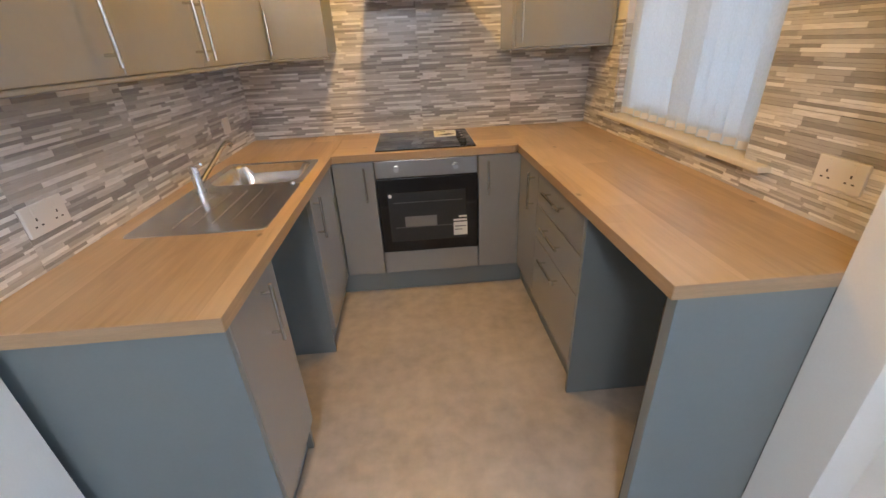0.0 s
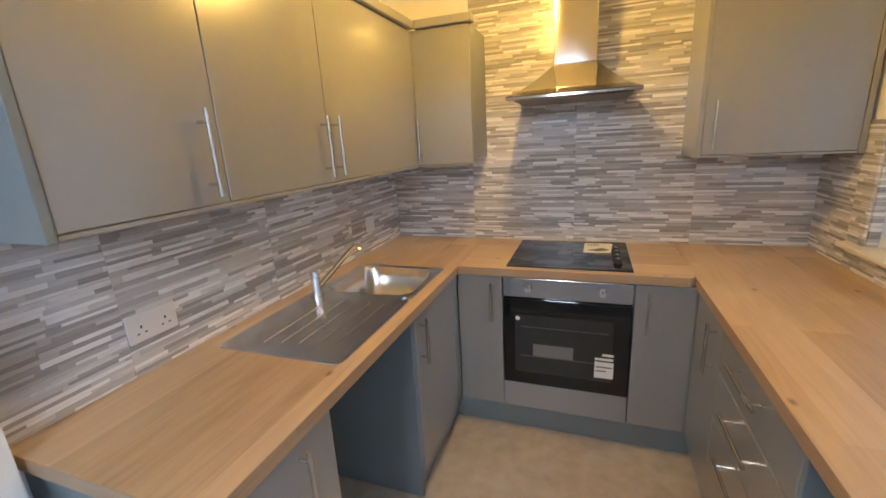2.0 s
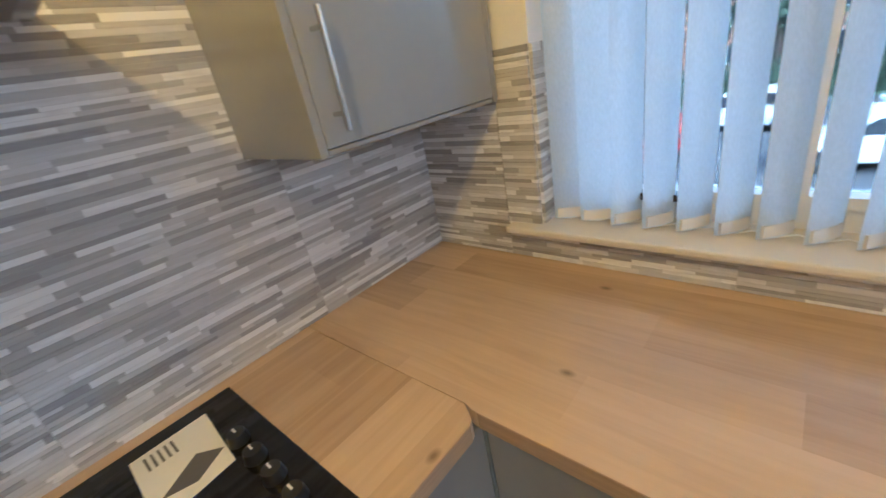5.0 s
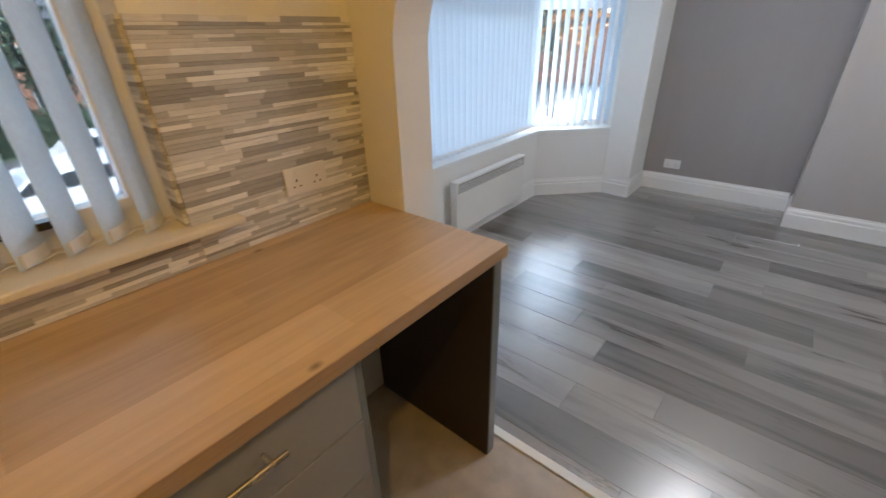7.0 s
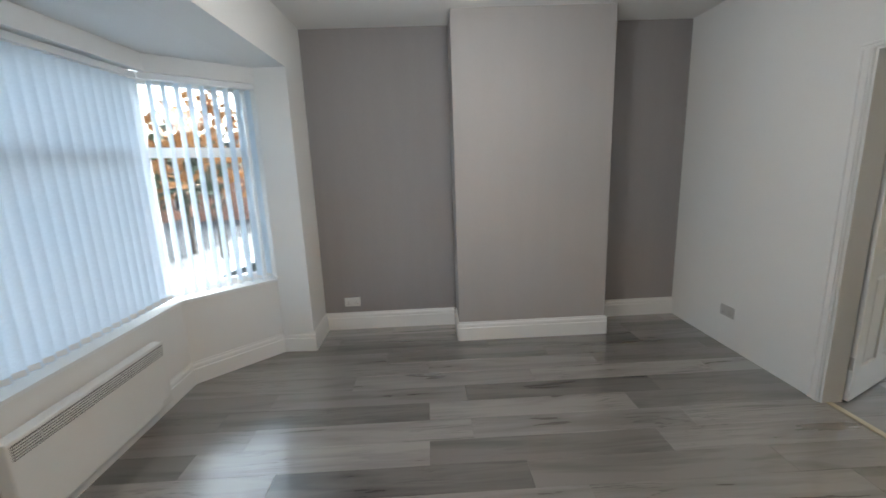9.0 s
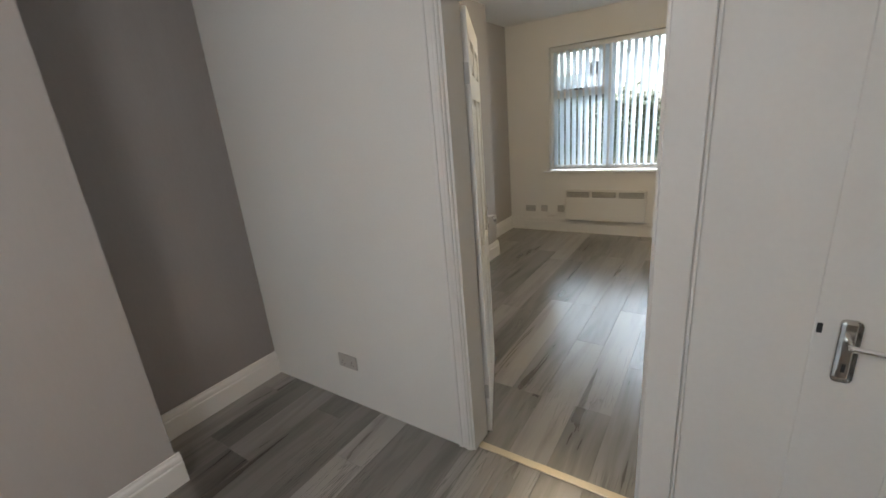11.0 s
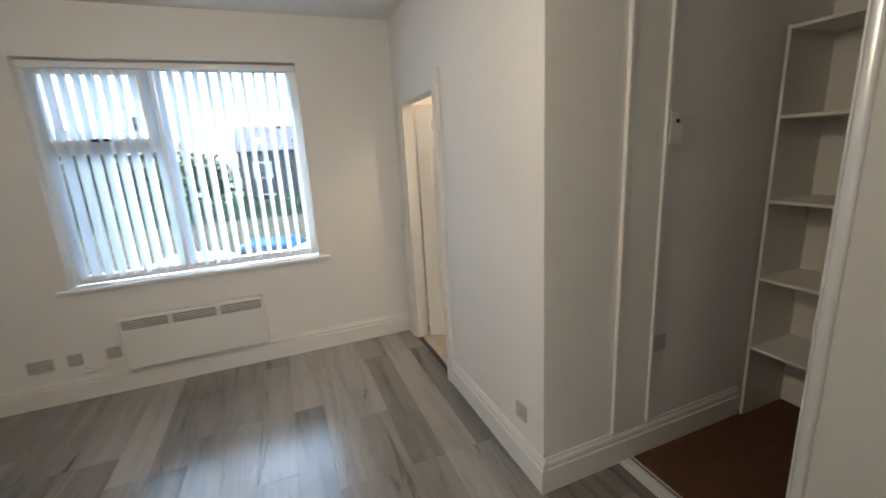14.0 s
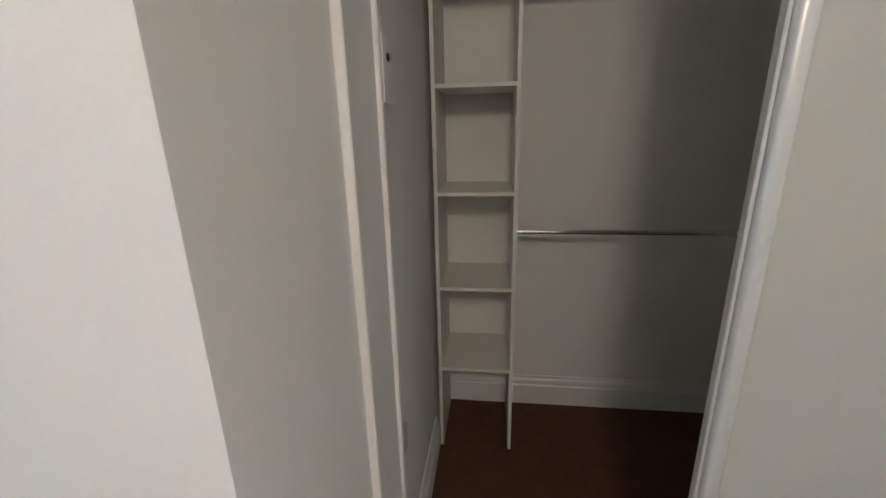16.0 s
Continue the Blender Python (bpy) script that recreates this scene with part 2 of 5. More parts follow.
# glass with the dimming of the outside view put into its transparent colour
def dimming_glass(name, clear):
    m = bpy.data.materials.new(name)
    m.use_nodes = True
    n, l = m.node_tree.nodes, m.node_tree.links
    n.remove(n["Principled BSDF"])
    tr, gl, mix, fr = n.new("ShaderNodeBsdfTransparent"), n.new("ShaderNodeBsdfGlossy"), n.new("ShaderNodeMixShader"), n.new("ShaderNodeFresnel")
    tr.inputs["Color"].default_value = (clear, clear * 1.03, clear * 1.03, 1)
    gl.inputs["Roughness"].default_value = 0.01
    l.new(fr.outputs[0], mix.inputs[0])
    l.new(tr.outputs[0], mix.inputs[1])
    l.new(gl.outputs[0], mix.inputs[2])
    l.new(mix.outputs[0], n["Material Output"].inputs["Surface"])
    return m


def glow(name, colour, strength):
    m = bpy.data.materials.new(name)
    m.use_nodes = True
    b = m.node_tree.nodes["Principled BSDF"]
    b.inputs["Base Color"].default_value = (*colour, 1)
    b.inputs["Emission Color"].default_value = (*colour, 1)
    b.inputs["Emission Strength"].default_value = strength
    return m


PAINT = material("white_wall_paint", (0.8, 0.79, 0.765), 0.75, vary=0.025, scale=1.5, fine=160, bump=0.0006)
CEIL = material("ceiling_paint", (0.82, 0.81, 0.79), 0.85, vary=0.02, scale=1.2, fine=120, bump=0.0005)
TRIM = material("white_gloss_paint", (0.8, 0.79, 0.77), 0.38, vary=0.02, scale=3, fine=60, bump=0.0001)
PAPER_D = material("grey_wallpaper", (0.33, 0.308, 0.302), 0.8, vary=0.05, scale=2.0, fine=70, bump=0.00025, stretch=(4, 4, 0.5))
PAPER_T = material("taupe_wallpaper", (0.43, 0.41, 0.395), 0.8, vary=0.035, scale=2.0, fine=70, bump=0.00025, stretch=(4, 4, 0.5))
PAPER_L = material("light_grey_wallpaper", (0.44, 0.415, 0.4), 0.8, vary=0.035, scale=2.0, fine=70, bump=0.00025, stretch=(4, 4, 0.5))
GLOSS_GREY = material("gloss_grey_door", (0.27, 0.272, 0.27), 0.34, vary=0.03, scale=2, fine=40, coat=0.9)
GLOSS_GREY.node_tree.nodes["Principled BSDF"].inputs["Coat Roughness"].default_value = 0.2
GLOSS_GREY.node_tree.nodes["Principled BSDF"].inputs["Coat IOR"].default_value = 1.9
CARCASS = material("grey_carcass", (0.2, 0.228, 0.238), 0.36, vary=0.03, scale=3, fine=90, bump=0.0001)
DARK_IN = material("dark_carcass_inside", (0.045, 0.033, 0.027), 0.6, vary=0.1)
STEEL = material("brushed_steel", (0.52, 0.5, 0.47), 0.12, 1.0, vary=0.05, scale=4, fine=40, stretch=(2, 40, 40))
tan = STEEL.node_tree.nodes.new("ShaderNodeTangent")
tan.direction_type, tan.axis = "RADIAL", "Z"
STEEL.node_tree.links.new(tan.outputs["Tangent"], STEEL.node_tree.nodes["Principled BSDF"].inputs["Tangent"])
STEEL.node_tree.nodes["Principled BSDF"].inputs["Anisotropic"].default_value = 0.9
STEEL.node_tree.nodes["Principled BSDF"].inputs["Anisotropic Rotation"].default_value = 0.25
BAR = material("satin_steel_bar", (0.62, 0.6, 0.57), 0.27, 1.0, vary=0.03)
SINK_STEEL = material("sink_steel", (0.74, 0.73, 0.71), 0.24, 1.0, vary=0.08, scale=10, fine=120, bump=0.0002)
CHROME = material("chrome", (0.86, 0.86, 0.86), 0.13, 1.0, vary=0.02)
TAP = material("polished_tap", (0.72, 0.75, 0.79), 0.16, 1.0, vary=0.02)
BLACK_GLASS = material("black_glass", (0.008, 0.008, 0.009), 0.05, vary=0.1, spec=0.35)
RACK = material("dull_wire_rack", (0.1, 0.1, 0.1), 0.45, vary=0.1)
OVEN_IN = material("oven_window", (0.032, 0.035, 0.038), 0.06, vary=0.1, spec=0.35)
BLACK = material("black_plastic", (0.02, 0.02, 0.021), 0.35, vary=0.1)
PLASTIC = material("white_plastic", (0.76, 0.75, 0.73), 0.3, vary=0.02)
GREYPLATE = material("grey_plastic_plate", (0.47, 0.455, 0.44), 0.35, vary=0.03)
HEATER = material("enamelled_heater", (0.76, 0.75, 0.72), 0.35, vary=0.02)
GRILLE = material("heater_grille", (0.22, 0.215, 0.205), 0.5, vary=0.05)
ZONE = material("printed_zone", (0.05, 0.05, 0.052), 0.2, vary=0.05)
SLOT = material("dark_slot", (0.03, 0.03, 0.03), 0.6, vary=0.1)
PAPERSHEET = material("printed_paper", (0.82, 0.82, 0.8), 0.6, vary=0.02)
INK = material("grey_ink", (0.12, 0.12, 0.13), 0.6, vary=0.05)
PVC = material("white_pvc", (0.82, 0.83, 0.83), 0.3, vary=0.02)
CHIP = material("white_melamine", (0.74, 0.72, 0.68), 0.45, vary=0.02)
CARPET = material("brown_carpet", (0.085, 0.038, 0.016), 0.95, vary=0.3, scale=12, fine=300, bump=0.004)
LINO = material("stone_effect_vinyl", (0.46, 0.41, 0.355), 0.36, vary=0.24, scale=2.6, fine=14, bump=0.0004)
GROUT = material("tile_grout", (0.52, 0.51, 0.495), 0.85, vary=0.08)
BRASS = material("brushed_threshold", (0.6, 0.53, 0.4), 0.35, 0.6, vary=0.06)
ALU = material("white_aluminium", (0.72, 0.73, 0.74), 0.3, 0.3, vary=0.03)
DOORPANEL = material("wardrobe_panel", (0.54, 0.54, 0.515), 0.5, vary=0.02, scale=1.5)
SILLWOOD = material("cream_sill", (0.72, 0.68, 0.6), 0.35, vary=0.03)
OAK_X, OAK_Y = wood_staves("oak_worktop_x", "x"), wood_staves("oak_worktop_y", "y")
OAK_EDGE = material("oak_edging", (0.42, 0.29, 0.17), 0.35, vary=0.15, scale=5, fine=40, stretch=(1, 1, 25))
PLANK = plank_wood("grey_oak_laminate")
STRIPS = strip_stone("split_face_tile")
VANE = fabric_vane("woven_vane", 0.36)
# lit copy of the vane cloth: extra translucency puts the brightness in
BRIGHTENED_VANE = fabric_vane("brightened_vane", 0.6)
# tint differs per window only to tone down the bright outdoors
GLASS = dimming_glass("dimmed_back_glass", 0.72)
KITCHEN_GLASS = dimming_glass("dimmed_kitchen_glass", 0.42)
STREET_GLASS = dimming_glass("dimmed_street_glass", 0.62)
BRICK = material("red_brick_wall", (0.3, 0.15, 0.1), 0.9, vary=0.25, scale=2, fine=30)
DARKBRICK = material("dark_brick_wall", (0.06, 0.055, 0.055), 0.9, vary=0.25, scale=2, fine=30)
SLATE = material("slate_roof", (0.045, 0.045, 0.05), 0.7, vary=0.25, scale=3, fine=40)
ASPHALT = material("asphalt", (0.05, 0.05, 0.052), 0.9, vary=0.2, scale=0.6, fine=60)
PAVING = material("concrete_paving", (0.2, 0.19, 0.18), 0.9, vary=0.15, scale=1, fine=40)
GRASS = material("grass", (0.04, 0.065, 0.025), 0.95, vary=0.4, scale=2, fine=60)
LEAF = material("green_leaves", (0.036, 0.055, 0.027), 0.7, vary=0.5, scale=1.5, fine=12)
LEAF_O = material("autumn_leaves", (0.3, 0.13, 0.035), 0.7, vary=0.5, scale=1.5, fine=12)
BARK = material("bark", (0.09, 0.07, 0.055), 0.9, vary=0.3)
FENCE = material("weathered_fence", (0.16, 0.14, 0.09), 0.85, vary=0.2, stretch=(6, 6, 0.5))
CARWHITE = material("white_car_paint", (0.75, 0.76, 0.78), 0.15, vary=0.02, coat=0.5)
CARBLUE = material("blue_car_paint", (0.03, 0.1, 0.3), 0.15, vary=0.02, coat=0.5)
CARRED = material("red_car_paint", (0.35, 0.03, 0.025), 0.15, vary=0.02, coat=0.5)
RUBBER = material("tyre_rubber", (0.02, 0.02, 0.02), 0.8, vary=0.1)
TINT = material("tinted_glass", (0.03, 0.035, 0.04), 0.05, vary=0.05)
BINBLUE = material("blue_bin_plastic", (0.02, 0.12, 0.3), 0.5, vary=0.1)
BULB = glow("warm_bulb", (1.0, 0.62, 0.25), 0.9)
SHADE = glow("lit_lampshade", (1.0, 0.62, 0.32), 0.12)


# ---- building helpers ----
def box(bm, x0, x1, y0, y1, z0, z1, bevel=0.0, seg=1):
    v = [bm.verts.new((x, y, z)) for z in (min(z0, z1), max(z0, z1)) for x, y in
         ((min(x0, x1), min(y0, y1)), (max(x0, x1), min(y0, y1)), (max(x0, x1), max(y0, y1)), (min(x0, x1), max(y0, y1)))]
    f = [bm.faces.new([v[i] for i in q]) for q in ((3, 2, 1, 0), (4, 5, 6, 7), (0, 1, 5, 4), (1, 2, 6, 5), (2, 3, 7, 6), (3, 0, 4, 7))]
    if bevel:
        bmesh.ops.bevel(bm, geom=list({e for q in f for e in q.edges}), offset=bevel, segments=seg, affect="EDGES", profile=0.5)
    return bm


def cube(x0, x1, y0, y1, z0, z1, bevel=0.0, seg=1):
    return box(bmesh.new(), x0, x1, y0, y1, z0, z1, bevel, seg)


def rod(bm, a, b, r, sides=12, r2=None):
    """A round bar from a to b, closed at its ends."""
    a, b = Vector(a), Vector(b)
    m = Matrix.Translation((a + b) / 2) @ (b - a).to_track_quat("Z", "Y").to_matrix().to_4x4()
    bmesh.ops.create_cone(bm, cap_ends=True, segments=sides, radius1=r, radius2=r if r2 is None else r2, depth=(b - a).length, matrix=m)
    return bm


def tube(bm, pts, r, sides=10):
    for a, b in zip(pts, pts[1:]):
        rod(bm, a, b, r, sides)
    for p in pts[1:-1]:
        bmesh.ops.create_uvsphere(bm, u_segments=sides, v_segments=6, radius=r * 1.01, matrix=Matrix.Translation(p))
    return bm


def prism(bm, outline, axis, lo, hi):
    """Extrude a closed outline (pairs in the other two axes) along x, y or z from lo to hi."""
    def at(p, h):
        return {"x": (h, p[0], p[1]), "y": (p[0], h, p[1]), "z": (p[0], p[1], h)}[axis]
    a, b = [bm.verts.new(at(p, lo)) for p in outline], [bm.verts.new(at(p, hi)) for p in outline]
    k = len(outline)
    bm.faces.new(a)
    bm.faces.new(b[::-1])
    for i in range(k):
        bm.faces.new((a[i], b[i], b[(i + 1) % k], a[(i + 1) % k]))
    bmesh.ops.recalc_face_normals(bm, faces=bm.faces)
    return bm


def base_of(ob):
    p = Vector((0, 0, 0))
    while ob is not None:
        p += ob.location
        ob = ob.parent
    return p


def link_mesh(name, bm, mat, smooth=False):
    me = bpy.data.meshes.new(name)
    bmesh.ops.recalc_face_normals(bm, faces=bm.faces)
    bm.to_mesh(me)
    bm.free()
    me.materials.append(mat)
    if smooth:
        me.polygons.foreach_set("use_smooth", [True] * len(me.polygons))
        me.set_sharp_from_angle(angle=radians(35))
    return me


def part(name, bm, mat, parent, label="", smooth=False):
    """One mesh object under a thing or a part; its vertices are given in world metres."""
    at = base_of(parent)
    for v in bm.verts:
        v.co -= at
    ob = new(name, link_mesh(name, bm, mat, smooth))
    ob.parent = parent
    return tagged(ob, label)


def thing(name, place, label, category, group="", kind=""):
    ob = new(name)
    ob.location = place
    ob.empty_display_size = 0.05
    return tagged(ob, label, category, group, kind)


def solid(name, bm, mat, label, category, group="", kind="", smooth=False):
    """A thing of one mesh, whose origin lies at the middle of its foot."""
    lo = Vector([min(v.co[i] for v in bm.verts) for i in range(3)])
    hi = Vector([max(v.co[i] for v in bm.verts) for i in range(3)])
    at = Vector(((lo.x + hi.x) / 2, (lo.y + hi.y) / 2, lo.z))
    for v in bm.verts:
        v.co -= at
    ob = new(name, link_mesh(name, bm, mat, smooth))
    ob.location = at
    return tagged(ob, label, category, group, kind)


def structure(name, bm, mat, label, category):
    ob = new(name, link_mesh(name, bm, mat))
    return tagged(ob, label, category, "", "structure")

# ---- the building ----
H = 2.655
# kitchen: x 0..2.26, y -2.105..0; living room: x -1.165..2.19, y -5.67..-2.26; back room: x -4.975..-1.3, y -5.56..-2.6
structure("wall_kitchen_west", cube(-0.12, 0.0, -2.26, 0.12, 0, H), PAINT, "plain cream painted kitchen wall", "wall")
structure("wall_kitchen_north", cube(0.0, 2.56, 0.0, 0.12, 0, H), PAINT, "plain cream painted kitchen end wall", "wall")
KW0, KW1, KWB, KWT = -1.5, -0.43, 1.0, 2.15
bm = bmesh.new()
box(bm, 2.26, 2.56, -2.26, 0.0, -0.4, KWB)
box(bm, 2.26, 2.56, -2.26, 0.0, KWT, H)
box(bm, 2.26, 2.56, -2.26, KW0, KWB, KWT)
box(bm, 2.26, 2.56, KW1, 0.0, KWB, KWT)
structure("wall_kitchen_east", bm, PAINT, "cream painted kitchen wall round the window", "wall")

# arch between kitchen and living room
AX, AA, AB, AZ = 1.085, 0.985, 0.62, 1.4
bm = bmesh.new()
half = [(0.0, 0.0), (0.1, 0.0)] + [(AX - AA * math.cos(math.pi * i / 36), AZ + AB * math.sin(math.pi * i / 36)) for i in range(19)] + [(AX, H), (0.0, H)]
prism(bm, half, "y", -2.26, -2.105)
half = [(2.26, 0.0), (2.07, 0.0)] + [(AX + AA * math.cos(math.pi * i / 36), AZ + AB * math.sin(math.pi * i / 36)) for i in range(19)] + [(AX, H), (2.26, H)]
prism(bm, half, "y", -2.26, -2.105)
structure("wall_arch", bm, PAINT, "white plastered arch with curved head between kitchen and living room", "archway")

structure("wall_living_north", cube(-1.165, -0.12, -2.26, -2.14, 0, H), PAINT, "plain white painted wall", "wall")
structure("wall_living_south", cube(-1.165, 2.19, -5.79, -5.67, 0, H), PAPER_D, "dark grey wallpapered alcove wall", "wall")
structure("chimney_breast", cube(-0.327, 0.947, -5.67, -5.28, 0, H), PAPER_L, "light grey wallpapered chimney breast", "chimney breast")
# party wall with the doorway
DY0, DY1, DZ = -4.11, -3.362, 2.02
bm = bmesh.new()
box(bm, -1.3, -1.165, -5.79, DY0, 0, H)
box(bm, -1.3, -1.165, DY1, -0.796, 0, H)
box(bm, -1.3, -1.165, DY0, DY1, DZ, H)
structure("wall_living_west", bm, PAINT, "white painted wall with a doorway", "wall")

# street wall with the bay
BY0, BY1, BH = -5.23, -2.38, 2.27
BAY = [(2.19, BY0), (2.44, -5.26), (2.95, -4.76), (2.95, -3.0), (2.4, -2.41), (2.19, BY1)]
bm = bmesh.new()
box(bm, 2.19, 2.44, -5.79, BY0, -0.4, H)
box(bm, 2.19, 2.44, BY1, -2.26, -0.4, H)
box(bm, 2.19, 2.44, BY0, BY1, BH, H)
structure("wall_living_east", bm, PAINT, "white painted street wall round the bay", "wall")
SILL, HEAD = 0.64, 2.17


def bay_side(bm, p, q, z0, z1, thick=0.24):
    """An upright slab on the line p-q, thickened away from the room."""
    d = (Vector(q) - Vector(p)).normalized()
    n = Vector((-d.y, d.x)) * -1
    if n.x < 0:
        n = -n
    pts = [Vector(p), Vector(q), Vector(q) + n * thick, Vector(p) + n * thick]
    prism(bm, [tuple(v) for v in pts], "z", z0, z1)


for tag, z0, z1 in (("wall_bay_low", -0.4, SILL - 0.02), ("wall_bay_head", HEAD, BH)):
    bm = bmesh.new()
    for p, q in ((BAY[1], BAY[2]), (BAY[2], BAY[3]), (BAY[3], BAY[4])):
        bay_side(bm, p, q, z0, z1)
    structure(tag, bm, PAINT, "white painted wall of the bay", "wall")
bm = bmesh.new()
prism(bm, [(2.44, -5.26), (2.615, -5.435), (2.44, -5.6)], "z", SILL, HEAD)
prism(bm, [(2.4, -2.41), (2.585, -2.25), (2.44, -2.22), (2.4, -2.26)], "z", SILL, HEAD)
structure("wall_bay_jamb", bm, PAINT, "white painted jambs of the bay windows", "wall")
bm = bmesh.new()
box(bm, 3.07, 3.2, -4.9, -4.77, SILL, HEAD)
box(bm, 3.07, 3.2, -2.99, -2.86, SILL, HEAD)
structure("wall_bay_post", bm, PVC, "white corner posts between the bay windows", "window post")
structure("ceiling_bay", prism(bmesh.new(), [(2.44, -5.7), (3.3, -4.9), (3.3, -2.95), (2.44, -2.1)], "z", BH, BH + 0.1), CEIL, "white ceiling of the bay", "ceiling")

# back room
NY = -2.67
structure("wall_back_south", cube(-5.3, -1.3, -5.78, -5.66, 0, H), PAPER_T, "taupe wallpapered alcove wall", "wall")
structure("chimney_breast_back", cube(-3.98, -2.5, -5.66, -5.325, 0, H), PAPER_T, "taupe wallpapered chimney breast", "chimney breast")
RW0, RW1, RWB, RWT = -5.085, -3.416, 0.808, 2.325
bm = bmesh.new()
box(bm, -5.46, -5.168, -5.66, -0.796, -0.4, RWB)
box(bm, -5.46, -5.168, -5.66, -0.796, RWT, H)
box(bm, -5.46, -5.168, -5.66, RW0, RWB, RWT)
box(bm, -5.46, -5.168, RW1, -0.796, RWB, RWT)
structure("wall_back_west", bm, PAINT, "white painted wall round the window", "wall")
BD0, BD1 = -4.97, -4.195
bm = bmesh.new()
box(bm, -5.168, BD0, NY, NY + 0.1, 0, H)
box(bm, BD1, -3.067, NY, NY + 0.1, 0, H)
box(bm, BD0, BD1, NY, NY + 0.1, 2.0, H)
structure("wall_back_north", bm, PAINT, "white painted wall with a door opening", "wall")
structure("wall_closet_west", cube(-3.167, -3.067, NY + 0.1, -0.796, 0, H), PAINT, "white painted side wall of the closet", "wall")
structure("wall_closet_north", cube(-5.168, -1.3, -0.916, -0.796, 0, H), PAINT, "white painted back wall of the closet", "wall")
structure("wall_lobby_north", cube(-5.168, -3.167, -1.4, -1.3, 0, H), PAINT, "plain cream wall behind the door", "wall")

structure("ceiling_kitchen", cube(-0.12, 2.56, -2.105, 0.12, H, H + 0.1), CEIL, "plain white ceiling", "ceiling")
structure("ceiling_living", cube(-1.165, 2.44, -5.79, -2.105, H, H + 0.1), CEIL, "plain white ceiling", "ceiling")
structure("ceiling_back", cube(-5.46, -1.165, -5.79, -0.796, H, H + 0.1), CEIL, "plain white ceiling", "ceiling")

structure("floor_kitchen", cube(-0.12, 2.26, -2.175, 0.0, -0.05, 0), LINO, "beige stone-effect vinyl floor", "floor")
sub = structure("floor_living", prism(bmesh.new(), [(-1.18, -5.75), (2.3, -5.75), (3.05, -4.85), (3.05, -3.0), (2.4, -2.2), (-1.18, -2.2)], "z", -0.06, -0.008), SLOT, "grey oak laminate plank floor", "floor")
sub2 = structure("floor_back", cube(-5.2, -1.18, -5.7, -2.147, -0.06, -0.008), SLOT, "grey-brown oak laminate plank floor", "floor")
structure("floor_closet", cube(-3.08, -1.28, -2.147, -0.9, -0.06, 0.006), CARPET, "dark brown closet carpet", "floor")
structure("floor_lobby", cube(-5.2, -3.14, -2.63, -1.3, -0.06, 0.004), LINO, "beige vinyl floor behind the door", "floor")


# skirting boards
def skirting(x0, y0, x1, y1, h=0.165, t=0.02, room="left"):
    """A moulded board along a wall from one floor point to another; the room lies to the left of that way."""
    d = Vector((x1 - x0, y1 - y0))
    n = Vector((-d.y, d.x)).normalized()
    prof = [(0, 0), (t, 0), (t, h * 0.68), (t * 0.72, h * 0.72), (t * 0.78, h * 0.78), (t * 0.7, h * 0.86), (t * 0.35, h * 0.93), (t * 0.3, h), (0, h)]
    bm = bmesh.new()
    rows = [[bm.verts.new((x + n.x * u, y + n.y * u, w)) for u, w in prof] for x, y in ((x0, y0), (x1, y1))]
    k = len(prof)
    for i in range(k):
        bm.faces.new((rows[0][i], rows[0][(i + 1) % k], rows[1][(i + 1) % k], rows[1][i]))
    bm.faces.new(rows[0])
    bm.faces.new(rows[1][::-1])
    return structure("baseboard", bm, TRIM, "white gloss moulded skirting board", "skirting board")


for s in ((2.19, -5.65, 2.19, -5.23), (0.967, -5.67, 2.19, -5.67), (0.947, -5.28, 0.947, -5.65), (-0.347, -5.28, 0.967, -5.28), (-0.327, -5.65, -0.327, -5.28),
          (-1.165, -5.67, -0.347, -5.67), (2.17, -5.23, 2.44, -5.245), (2.43, -5.26, 2.945, -4.76), (2.95, -4.77, 2.95, -3.0), (2.95, -3.0, 2.4, -2.41), (2.4, -2.38, 2.17, -2.38),
          (2.19, -2.4, 2.19, -2.28), (2.21, -2.26, 2.07, -2.26), (0.1, -2.26, -1.165, -2.26)):
    skirting(*s)
for s in ((-5.168, -5.66, -4.0, -5.66), (-3.98, -5.64, -3.98, -5.325), (-4.0, -5.325, -2.48, -5.325), (-2.5, -5.325, -2.5, -5.64), (-2.48, -5.66, -1.3, -5.66),
          (-5.168, NY, -5.168, -5.66), (-5.04, NY, -5.168, NY), (-3.047, NY, -4.135, NY), (-3.067, -1.31, -3.067, NY), (-1.3, -0.916, -3.067, -0.916), (-1.3, -5.66, -1.3, -4.2)):
    skirting(*s, h=0.18)


